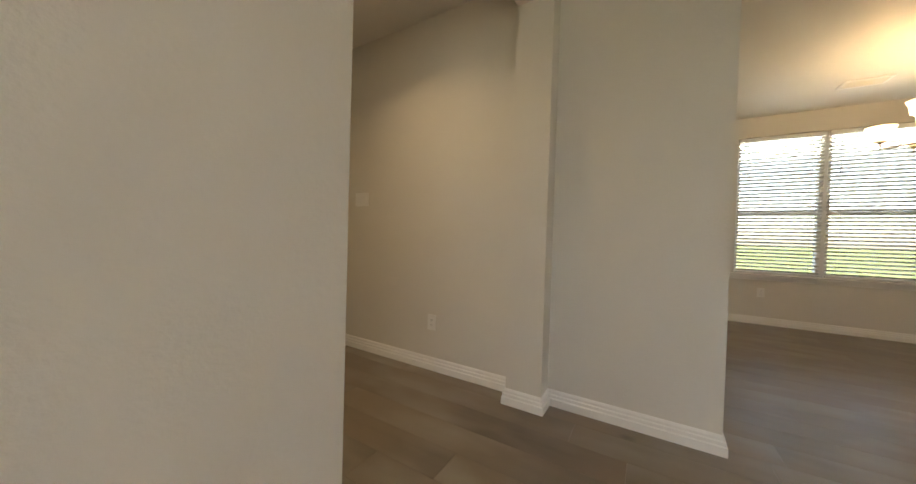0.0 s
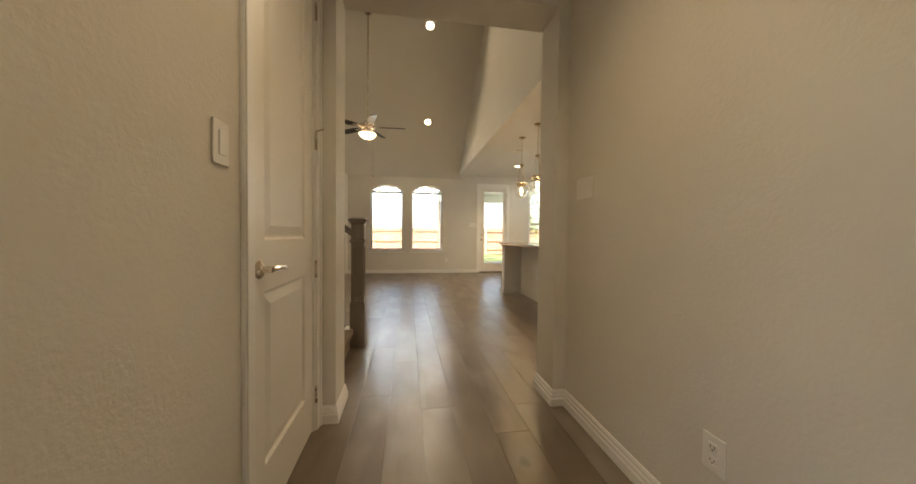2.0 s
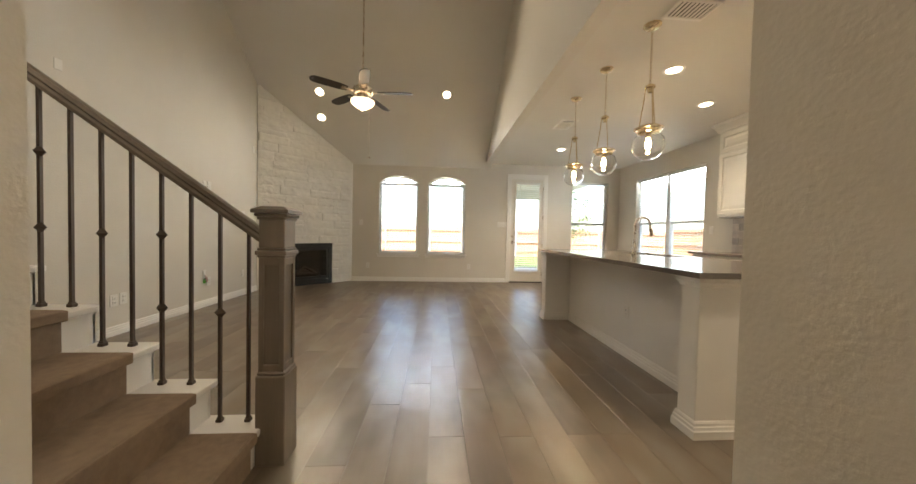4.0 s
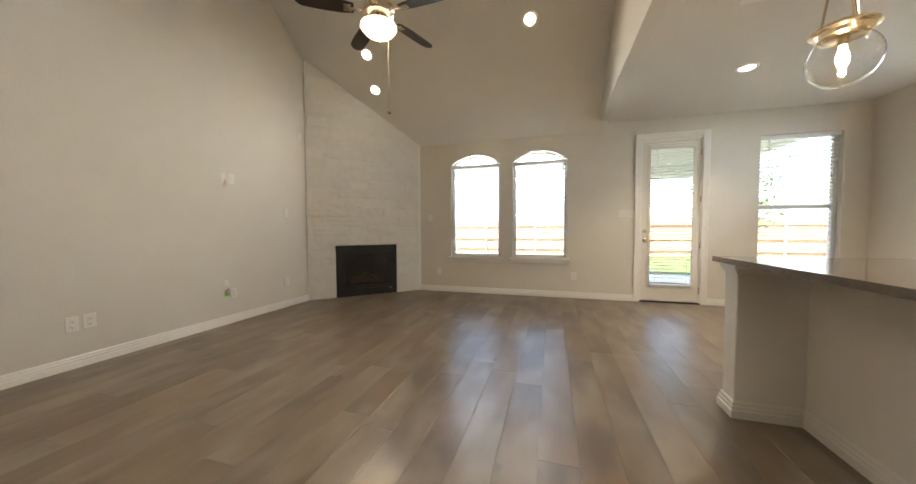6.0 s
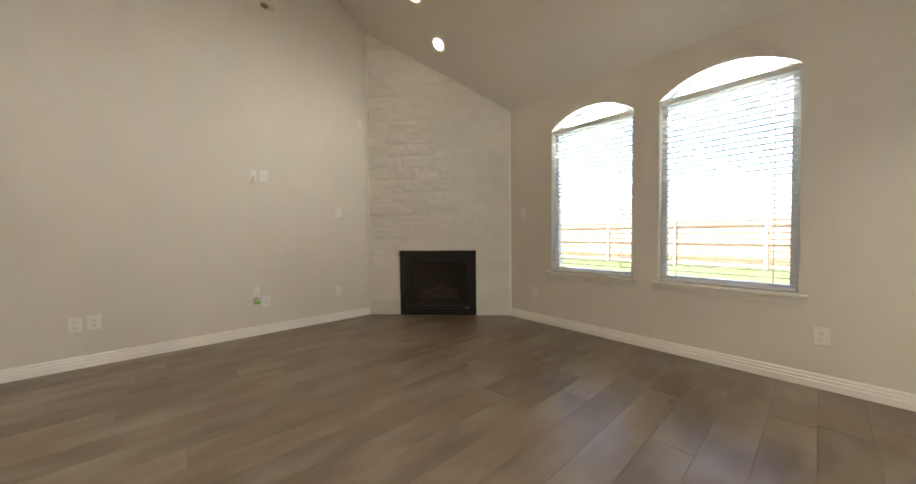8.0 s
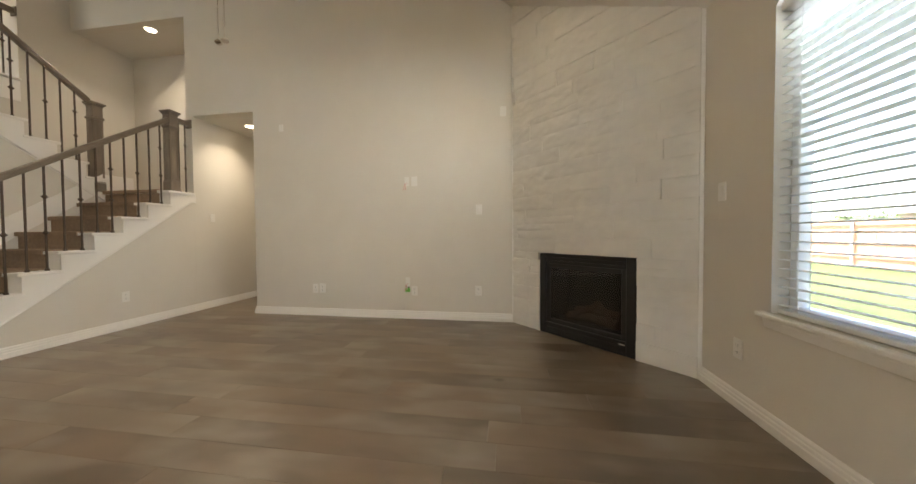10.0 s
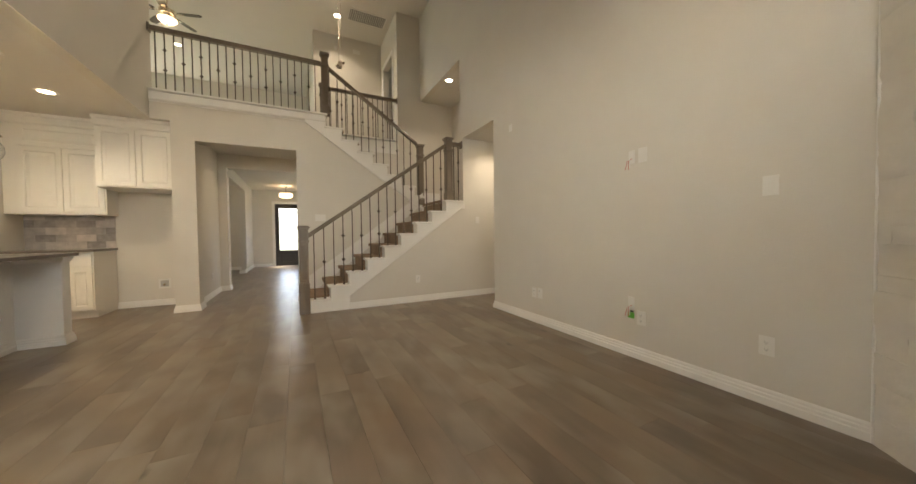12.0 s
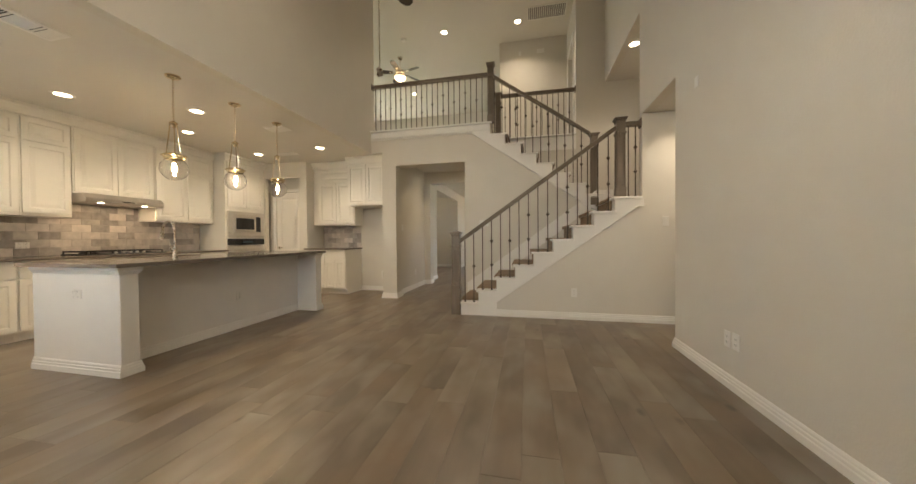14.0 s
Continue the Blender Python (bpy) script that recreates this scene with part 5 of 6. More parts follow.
# hood
hd = thing("range_hood", "stainless under-cabinet range hood with lit lamps", "range hood", at=(4.5, 5.0, 1.605))
part("canopy", prism([(0.498, 0.0), (-0.02, 0.0), (-0.035, 0.015), (-0.035, 0.05), (0.03, 0.112), (0.498, 0.112)], "y", -0.45, 0.45), STEEL, hd)
for y in (-0.25, 0.25):
    part("hood_lamp", lathe([(0.0005, -0.004), (0.03, -0.004), (0.032, 0.0)], 18, pose(0.06, y, 0)), LED, hd, "lit lamp")
    dl = bpy.data.lights.new("hood_light", "AREA")
    dl.shape, dl.size, dl.energy, dl.color = "DISK", 0.06, 0.2, (1.0, 0.74, 0.46)
    lo = new("hood_light", dl)
    lo.parent = hd
    lo.location = (0.12, y, -0.012)
part("button_strip", boxes((-0.0365, -0.035, -0.07, 0.07, 0.022, 0.034)), DARKGLASS, hd)
# cooktop
ck = thing("gas_cooktop", "black gas cooktop with cast iron grates and knobs", "cooktop", at=(4.68, 5.0, 0.916))
part("plate", boxes((-0.26, 0.26, -0.45, 0.45, 0, 0.012), bevel=0.004), BLACK, ck)
for cx, cy in ((-0.08, -0.30), (0.12, -0.30), (0.02, 0.0), (-0.08, 0.30), (0.12, 0.30)):
    smooth(part("burner", lathe([(0.045, 0.012), (0.045, 0.022), (0.03, 0.03), (0.0005, 0.031)], 18, pose(cx, cy, 0)), BLACK, ck))
for cy in (-0.30, 0.0, 0.30):
    g = bmesh.new()
    for r in ((-0.18, 0.24, cy - 0.14, cy - 0.128, 0.036, 0.05), (-0.18, 0.24, cy + 0.128, cy + 0.14, 0.036, 0.05), (-0.18, -0.168, cy - 0.128, cy + 0.128, 0.036, 0.05), (0.228, 0.24, cy - 0.128, cy + 0.128, 0.036, 0.05),
              (-0.168, 0.228, cy - 0.006, cy + 0.006, 0.036, 0.05), (0.02, 0.032, cy - 0.128, cy - 0.006, 0.036, 0.05), (0.02, 0.032, cy + 0.006, cy + 0.128, 0.036, 0.05)):
        box(g, *r)
    for sx in (-0.174, 0.234):
        for sy in (-0.134, 0.134):
            box(g, sx - 0.006, sx + 0.006, cy + sy - 0.006, cy + sy + 0.006, 0.012, 0.036)
    part("grate", g, BLACK, ck, "cast iron grate")
for cy in (-0.16, -0.08, 0.0, 0.08, 0.16):
    smooth(part("knob", lathe([(0.018, 0.012), (0.017, 0.036), (0.0005, 0.037)], 14, pose(-0.225, cy, 0)), STEEL, ck, "steel knob"))
# nook beside the refrigerator space
cabinet(BASEC, (3.398, 2.75, 0), 180, 0.906, 0.625, 0.0, 0.884,
        [("drawer", 0.45, 0.70, 0.445, 0.15), ("door", 0.45, 0.12, 0.22, 0.56), ("door", 0.675, 0.12, 0.22, 0.56), ("drawer", 0.012, 0.70, 0.43, 0.15), ("door", 0.012, 0.12, 0.43, 0.56)], toe=0.10)
tagged(link_bm("nook_countertop", boxes((2.47, 3.398, 2.125, 2.785, 0.885, 0.916), bevel=0.004), COUNTER), "small grey-brown quartz countertop beside the refrigerator space", "countertop")
cabinet(UPC, (3.398, 2.47, 0), 180, 0.95, 0.345, 1.39, 2.56, [("door", 0.14, 1.425, 0.395, 0.84), ("door", 0.54, 1.425, 0.395, 0.84), ("top_door", 0.14, 2.275, 0.795, 0.27)])
cabinet("cream painted deep cabinet above the refrigerator space", (2.44, 2.75, 0), 180, 0.815, 0.625, 1.75, 2.56, [("door", 0.012, 1.77, 0.39, 0.77), ("door", 0.408, 1.77, 0.39, 0.77)])


# ---- pendants, fans and chandeliers ----
def pendant(x, y):
    t = thing("pendant_lamp", "clear glass globe pendant on a chain, bulb lit", "pendant lamp", "pendants over the island", at=(x, y, 0))
    smooth(part("canopy", lathe([(0.062, ZC), (0.062, ZC - 0.008), (0.050, ZC - 0.020), (0.016, ZC - 0.026), (0.010, ZC - 0.04)], 24), BRASS, t))
    ch = bmesh.new()
    z, k = ZC - 0.04, 0
    while z > 2.25:
        pts = [(0.0085 * math.cos(a), 0, -0.014 + 0.014 * math.sin(a)) for a in [2 * math.pi * i / 8 for i in range(9)]]
        m = pose(0, 0, z, 0, 0, 90 * (k % 2))
        tube([m @ Vector(p) for p in pts], 0.0022, 5, ch)
        z -= 0.023
        k += 1
    part("chain", ch, BRASS, t)
    smooth(part("top_ring", lathe([(0.012, 2.255), (0.034, 2.240), (0.036, 2.224), (0.020, 2.216), (0.016, 2.19), (0.0005, 2.188)], 20), BRASS, t))
    for a in (30, 150, 270):
        ca, sa = math.cos(radians(a)), math.sin(radians(a))
        part("strap", tube([(0.030 * ca, 0.030 * sa, 2.225), (0.040 * ca, 0.040 * sa, 2.12), (0.066 * ca, 0.066 * sa, 1.925)], 0.005, 6), BRASS, t)
    smooth(part("collar", lathe([(0.050, 1.940), (0.074, 1.936), (0.080, 1.928), (0.100, 1.922), (0.103, 1.914), (0.086, 1.906), (0.080, 1.888), (0.060, 1.884)], 32), BRASS, t))
    gl = bmesh.new()
    n = 18
    prof = []
    R, zc = 0.113, 1.795
    a0 = math.asin(0.06 / R)
    for i in range(n + 1):
        a = a0 + (math.pi - a0) * i / n
        prof.append((max(R * math.sin(a), 0.0006), zc + R * math.cos(a)))
    inner = [(max(r - 0.002, 0.0005), zc + (z - zc) * 0.984) for r, z in prof[::-1]]
    g = part("globe", lathe(prof + inner, 36, bm=gl), CLEAR, t, "clear glass globe")
    smooth(g, 2.0)
    g.visible_shadow = False
    smooth(part("socket", lathe([(0.018, 1.89), (0.018, 1.855), (0.013, 1.85)], 16), BRASS, t))
    smooth(part("bulb", lathe([(0.011, 1.85), (0.013, 1.835), (0.019, 1.812), (0.021, 1.795), (0.017, 1.775), (0.008, 1.764), (0.0005, 1.762)], 16), FILAMENT, t, "glowing bulb"), 2.0)
    bulb_lamp(0, 0, 1.738, 0.5, 0.011, parent=t)


for y in (4.645, 5.29, 5.955):
    pendant(2.335, y)


def ceiling_fan(x, y, z, top, spin, label, radius=0.66, watts=1.0, chain=0.83):
    t = thing("ceiling_fan", label, "ceiling fan", at=(x, y, z))
    D = top - z
    smooth(part("canopy", lathe([(0.065, D + 0.02), (0.065, D - 0.03), (0.045, D - 0.06), (0.016, D - 0.075)], 24), NICKEL, t))
    part("downrod", tube([(0, 0, 0.10), (0, 0, D - 0.05)], 0.011, 10), NICKEL, t)
    smooth(part("motor", lathe([(0.02, 0.13), (0.035, 0.10), (0.08, 0.085), (0.125, 0.05), (0.135, 0.0), (0.125, -0.03), (0.09, -0.05), (0.085, -0.08), (0.11, -0.09), (0.11, -0.105)], 30), NICKEL, t))
    bl = bmesh.new()
    prof = [(0.20, -0.045), (0.30, -0.062), (0.50, -0.066), (0.61, -0.06), (0.645, -0.035), (0.66, 0.0), (0.645, 0.035), (0.61, 0.06), (0.50, 0.066), (0.30, 0.062), (0.20, 0.045)]
    prism([(p[0] * radius / 0.66, p[1]) for p in prof], "z", -0.004, 0.004, bl)
    me = bpy.data.meshes.new("blade")
    bmesh.ops.recalc_face_normals(bl, faces=bl.faces)
    bl.to_mesh(me)
    bl.free()
    me.materials.append(BLADE_M)
    arm = bpy.data.meshes.new("blade_arm")
    ab = boxes((0.115, 0.26, -0.014, 0.014, -0.012, -0.004), (0.22, 0.28, -0.035, 0.035, -0.010, -0.0045), bevel=0.003)
    ab.to_mesh(arm)
    ab.free()
    arm.materials.append(NICKEL)
    for k in range(5):
        b = share("blade", me, t, pose(0, 0, 0.0, 0, 0, spin + 72 * k) @ pose(0, 0, 0, 12, 0, 0))
        share("blade_arm", arm, b, pose(0, 0, 0))
    smooth(part("light_bowl", lathe([(0.105, -0.105), (0.150, -0.115), (0.152, -0.13), (0.12, -0.17), (0.07, -0.20), (0.02, -0.215), (0.0005, -0.216)], 32), FROST, t, "lit frosted glass bowl"), 2.0)
    smooth(part("finial", lathe([(0.02, -0.212), (0.018, -0.225), (0.008, -0.235), (0.0005, -0.240)], 14), NICKEL, t))
    for k, (cx, cy) in enumerate(((0.085, 0.012), (0.095, -0.016))):
        part("pull_chain", tube([(cx, cy, -0.10), (cx, cy, -chain)], 0.0016, 5), NICKEL, t, "thin pull chain")
        smooth(part("chain_fob", lathe([(0.003, 0.012), (0.011, 0.008), (0.019, 0.0), (0.019, -0.006), (0.011, -0.014), (0.0005, -0.017)], 14, pose(cx, cy, -chain - 0.01 - 0.012 * k)), NICKEL, t, "round nickel chain fob"))
    bulb_lamp(0, 0, -0.245, watts, 0.008, parent=t)


ceiling_fan(-0.26, 6.66, 2.93, vault(6.66), -3, "nickel ceiling fan with dark blades, lit bowl, long rod", watts=0.65)
ceiling_fan(2.24, 0.48, 5.45, ZT, 20, "nickel loft ceiling fan with dark blades and lit bowl", 0.6, 0.8, 0.32)

# dining chandelier
ch = thing("chandelier", "nickel two-tier chandelier with upturned frosted glass shades, lit", "chandelier", at=(3.45, -1.74, 0))
smooth(part("canopy", lathe([(0.07, ZC), (0.07, ZC - 0.012), (0.02, ZC - 0.03)], 24), NICKEL, ch))
part("stem", tube([(0, 0, ZC - 0.02), (0, 0, 1.82)], 0.008, 10), NICKEL, ch)
smooth(part("hub", lathe([(0.012, 1.97), (0.035, 1.93), (0.04, 1.88), (0.02, 1.83), (0.0005, 1.815)], 20), NICKEL, ch))
for n, r, zb, a0 in ((6, 0.40, 1.86, 12), (3, 0.22, 2.06, 42)):
    for i in range(n):
        a = radians(360 / n * i + a0)
        c, s = math.cos(a), math.sin(a)
        arm = part("arm", tube([(0.02 * c, 0.02 * s, zb + 0.03), (0.5 * r * c, 0.5 * r * s, zb + 0.015), (0.86 * r * c, 0.86 * r * s, zb), (r * c, r * s, zb), (r * c, r * s, zb + 0.05)], 0.008, 8), NICKEL, ch)
        smooth(part("cup", lathe([(0.012, zb + 0.04), (0.03, zb + 0.055), (0.026, zb + 0.07)], 14, pose(r * c, r * s, 0)), NICKEL, arm))
        smooth(part("shade", lathe([(0.028, zb + 0.065), (0.062, zb + 0.075), (0.066, zb + 0.10), (0.070, zb + 0.14), (0.088, zb + 0.18), (0.084, zb + 0.18), (0.066, zb + 0.14), (0.061, zb + 0.10), (0.057, zb + 0.082), (0.02, zb + 0.075)], 24, pose(r * c, r * s, 0)), FROST, arm, "lit frosted glass shade"), 2.0)
        bulb_lamp(r * c, r * s, zb + 0.168, 0.26, 0.012, parent=ch)
# entry light
el = thing("entry_ceiling_light", "frosted glass semi-flush entry light, lit", "ceiling light", at=(0.36, -3.2, 0))
smooth(part("canopy", lathe([(0.07, ZC), (0.07, ZC - 0.015), (0.012, ZC - 0.03), (0.010, 2.45), (0.03, 2.44)], 20), NICKEL, el))
smooth(part("shade", lathe([(0.10, 2.46), (0.19, 2.45), (0.20, 2.43), (0.19, 2.34), (0.15, 2.32), (0.0005, 2.315)], 28), FROST, el, "lit frosted glass drum"), 2.0)
part("lower_ring", lathe([(0.12, 2.29), (0.125, 2.285), (0.12, 2.28), (0.115, 2.285)], 28), NICKEL, el)
bulb_lamp(0.36, -3.2, 2.52, 1.8, 0.015)


# ---- plates, vents and small fittings ----
def plate(x, y, z, rz, kind_, label, w=0.075, h=0.118):
    """A wall plate, local -y out of the wall."""
    name = {"outlet": "wall_outlet", "switch": "light_switch"}.get(kind_, kind_)
    t = thing(name, label, {"outlet": "outlet", "switch": "switch"}.get(kind_, "fitting"), at=(x, y, z), rz=rz)
    part("cover", boxes((-w / 2, w / 2, -0.006, 0, -h / 2, h / 2), bevel=0.0025, seg=2), PLATE, t)
    gangs = max(1, round(w / 0.06))
    for g in range(gangs):
        gx = (g - (gangs - 1) / 2) * 0.046
        if kind_ == "outlet":
            for dz in (-0.021, 0.021):
                o = part("socket", boxes((gx - 0.016, gx + 0.016, -0.0085, -0.006, dz - 0.014, dz + 0.014), bevel=0.002), PLATE, t)
                part("slots", boxes((gx - 0.008, gx - 0.006, -0.009, -0.0085, dz - 0.003, dz + 0.006), (gx + 0.006, gx + 0.008, -0.009, -0.0085, dz - 0.003, dz + 0.006), (gx - 0.002, gx + 0.002, -0.009, -0.0085, dz - 0.010, dz - 0.006)), BLACK, o)
        elif kind_ == "switch":
            part("rocker", boxes((gx - 0.016, gx + 0.016, -0.010, -0.006, -0.032, 0.032), bevel=0.002), PLATE, t)
    return t


OUT, SW = "white duplex outlet on the beige wall", "white rocker switch on the beige wall"
for y, z in ((5.70, 0.35), (7.03, 0.345), (7.82, 0.36)):
    plate(XL, y, z, 90, "outlet", OUT)
plate(XL, 5.80, 0.355, 90, "outlet", "white low-voltage wall plate", 0.08)
plate(XL, 7.83, 1.33, 90, "switch", SW)
plate(XL, 7.04, 1.69, 90, "switch", "white cover plate high on the wall")
plate(XL, 8.12, 2.47, 90, "blank_plate", "blank white wall plate", 0.07, 0.115)
plate(XL, 5.25, 2.44, 90, "blank_plate", "small white sensor plate", 0.06, 0.09)
for z, lab in ((1.69, "open low-voltage wall bracket with loose pink wires, high on the wall"), (0.455, "open low-voltage wall bracket with loose wires and a green label")):
    t = thing("cable_bracket", lab, "wall bracket", at=(XL, 6.945, z), rz=90)
    part("bracket", boxes((-0.028, 0.028, -0.008, 0, -0.055, 0.055), bevel=0.003), PLATE, t)
    part("recess", boxes((-0.018, 0.018, -0.0095, -0.008, -0.035, 0.035)), PLATE, t)
    for k in range(4):
        part("wire", tube([(0.004 * k - 0.006, -0.008, -0.015), (0.004 - 0.006 * k, -0.04, -0.035), (0.012 - 0.014 * k, -0.045, -0.095 - 0.012 * (k % 2))], 0.0034, 5), RED if k % 2 else PLATE, t, "loose wire")
    if z < 1:
        part("green_tag", boxes((-0.03, 0.03, -0.012, -0.009, -0.125, -0.075)), GREEN, t, "green label")
        part("tag_text", boxes((-0.025, 0.025, -0.0125, -0.012, -0.072, -0.06)), BLACK, t)
plate(2.24, YF, 1.32, 0, "switch", "white four-gang rocker switch beside the patio door", 0.21)
for x in (-0.76, 1.50):
    plate(x, YF, 0.35, 0, "outlet", OUT)
plate(-0.92, YF, 1.30, 0, "switch", SW)
plate(1.43, 1.67, 0.36, -90, "outlet", OUT)
plate(1.43, 2.46, 1.32, -90, "switch", "white four-gang switch and thermostat on the hall wall", 0.165)
plate(-0.03, 1.72, 1.285, 90, "switch", SW, 0.07, 0.112)
plate(5.02, -0.98, 0.41, -90, "outlet", OUT)
plate(2.505, 5.11, 0.41, -90, "outlet", OUT)
plate(2.66, 6.49, 0.66, 180, "outlet", "white outlet on the island end wall", 0.115, 0.075)
t = plate(1.95, 2.12, 0.34, 180, "supply_box", "white water supply box on the wall", 0.15, 0.15)
# flat grey patch on the cover: the shade of the recess as colour
part("recess", boxes((-0.05, 0.05, -0.0072, -0.006, -0.048, 0.048)), mat("box_recess_shade", (0.42, 0.40, 0.37), 0.7), t)
smooth(part("valve", lathe([(0.010, 0.0), (0.010, 0.016), (0.016, 0.018), (0.016, 0.024), (0.0005, 0.025)], 12, pose(0, -0.007, -0.015, 90, 0, 0)), BRASS, t, "small brass valve"))
plate(1.75, 2.12, 1.03, 180, "outlet", OUT)
plate(-1.62, 3.90, 0.36, 180, "outlet", OUT)
plate(-2.72, 3.90, 1.30, 180, "switch", SW)
plate(XK, 6.98, 1.23, -90, "switch", SW)
plate(-0.28, 2.90, 1.36, 180, "thermostat", "white keypad panel on the wall by the stair", 0.16, 0.11)
plate(4.98, 5.75, 1.05, -90, "outlet", "white outlet on the tiled backsplash", 0.115, 0.075)
plate(-0.85, 0.5, 5.54, 180, "sensor", "white wall sensor in the loft", 0.06, 0.10)
plate(-1.33, 0.5, 5.55, 180, "chime", "white door chime box in the loft", 0.17, 0.10)


def vent(x, y, z, w, d, rz, label, slats=8):
    t = thing("ceiling_vent", label, "air vent", at=(x, y, z), rz=rz)
    # the shade behind the slats is a coloured sheet, paler in the return grille
    part("backing", boxes((-w / 2 + 0.02, w / 2 - 0.02, -d / 2 + 0.02, d / 2 - 0.02, -0.003, -0.001)), mat("vent_shadow", (0.30, 0.29, 0.275) if slats > 10 else (0.05, 0.048, 0.045), 0.9), t)
    fr = bmesh.new()
    for r in ((-w / 2, w / 2, -d / 2, -d / 2 + 0.025, -0.012, 0), (-w / 2, w / 2, d / 2 - 0.025, d / 2, -0.012, 0), (-w / 2, -w / 2 + 0.025, -d / 2 + 0.025, d / 2 - 0.025, -0.012, 0), (w / 2 - 0.025, w / 2, -d / 2 + 0.025, d / 2 - 0.025, -0.012, 0)):
        box(fr, *r, bevel=0.003)
    part("frame", fr, PLATE, t)
    for i in range(slats):
        x0 = -w / 2 + 0.03 + (w - 0.06) * (i + 0.5) / slats
        s = part("slat", boxes((-0.007, 0.007, -d / 2 + 0.024, d / 2 - 0.024, -0.001, 0.001)), PLATE, t)
        s.matrix_basis = pose(x0, 0, -0.008, 0, 35, 0)
    return t


def register(x, y, z):
    """A three-way ceiling register: two louvre banks that show the dark-painted shade behind, and one that faces the
    light.
    """
    t = thing("ceiling_vent", "white three-way ceiling register with painted shade behind its louvres", "air vent", at=(x, y, z))
    # near-black sheet as the shade inside the duct
    part("backing", boxes((-0.085, 0.085, -0.165, 0.165, -0.003, -0.001)), mat("vent_shadow", (0.05, 0.048, 0.045), 0.9), t)
    fr = bmesh.new()
    for r in ((-0.115, -0.083, -0.195, 0.195, -0.012, 0), (0.083, 0.115, -0.195, 0.195, -0.012, 0), (-0.083, 0.083, -0.195, -0.163, -0.012, 0), (-0.083, 0.083, 0.163, 0.195, -0.012, 0),
              (-0.083, 0.083, -0.085, -0.072, -0.011, 0), (-0.083, 0.083, 0.078, 0.091, -0.011, 0)):
        box(fr, *r, bevel=0.003)
    part("frame", fr, PLATE, t)
    for i in range(22):
        yy = -0.158 + 0.0148 * i
        if abs(yy + 0.078) < 0.012 or abs(yy - 0.085) < 0.012:
            continue
        sl = part("slat", boxes((-0.084, 0.084, -0.006, 0.006, -0.0006, 0.0006)), PLATE, t)
        sl.matrix_basis = pose(0, yy, -0.007, 12 if yy < -0.08 else (62 if yy < 0.08 else -62), 0, 0)
    return t


register(2.55, 6.80, ZC)
vent(2.49, 4.46, ZC, 0.30, 0.20, 0, "white slatted ceiling supply vent")
vent(3.33, 3.28, ZC, 0.34, 0.18, 0, "white slatted ceiling supply vent")
vent(-1.42, 1.40, ZT, 0.80, 0.42, 0, "large white return air grille", 18)
vent(4.29, -1.52, ZC, 0.20, 0.34, 0, "white slatted ceiling supply vent")


for x, y in ((1.86, 1.17),):
    t = thing("smoke_detector", "round white smoke detector on the ceiling", "smoke detector", at=(x, y, vault(y)))
    smooth(part("case", lathe([(0.065, 0), (0.065, -0.02), (0.05, -0.035), (0.0005, -0.037)], 24), PLATE, t))


# ---- outside ----
slab("patio", "z", -0.16, -0.04, (1.6, 7.2), (9.67, 13.2), [], CONC, "concrete patio slab outside the door")
pr = thing("patio_roof", "covered patio roof with a pale soffit and beam", "patio roof", kind="structure")
part("soffit", boxes((1.6, 5.3, 9.70, 13.3, 2.62, 2.70)), SOFFIT, pr)
part("beam", boxes((1.6, 5.3, 13.0, 13.3, 2.32, 2.62)), SOFFIT, pr)
part("roof_deck", boxes((1.4, 5.5, 9.68, 13.5, 2.72, 2.84)), ROOFM, pr)
for x in (1.75, 5.15):
    part("post", boxes((x - 0.15, x + 0.15, 13.0, 13.3, -0.16, 2.32), bevel=0.01), BRICK, pr)
can_light(3.47, 11.22, 2.62, 0.7, label="round recessed downlight in the patio soffit, switched on")


def fence(x0, y0, x1, y1, top, label):
    f = thing("garden_fence", label, "fence")
    L = math.hypot(x1 - x0, y1 - y0)
    f.matrix_basis = pose(x0, y0, -0.16, 0, 0, math.degrees(math.atan2(y1 - y0, x1 - x0)))
    rg = random.Random(int(L * 10))
    n = int(L / 0.142)
    rest = bmesh.new()
    for i in range(n):
        box(rest, i * 0.142, i * 0.142 + 0.137, rg.uniform(-0.004, 0.004), 0.016 + rg.uniform(-0.002, 0.003), 0.03, top + rg.uniform(-0.008, 0.008))
    ob = part("pickets", rest, FENCE, f)
    ob["kind"] = "stuff"
    for z in (0.3, top / 2, top - 0.2):
        part("rail", boxes((0, L, -0.045, -0.004, z, z + 0.085)), FENCE, f)
    for k in range(int(L / 2.4) + 1):
        part("post", tube([(k * 2.4, -0.08, 0), (k * 2.4, -0.08, top + 0.04)], 0.04, 10), GALV, f, "galvanised steel post")


fence(-26.0, 20.0, 14.5, 20.0, 1.60, "cedar board fence with steel posts behind the lawn")
fence(14.5, 20.0, 14.5, 4.5, 1.80, "cedar board fence along the side of the lawn")
fence(-26.0, 2.0, -26.0, 20.0, 1.60, "cedar board fence at the far side of the lawn")


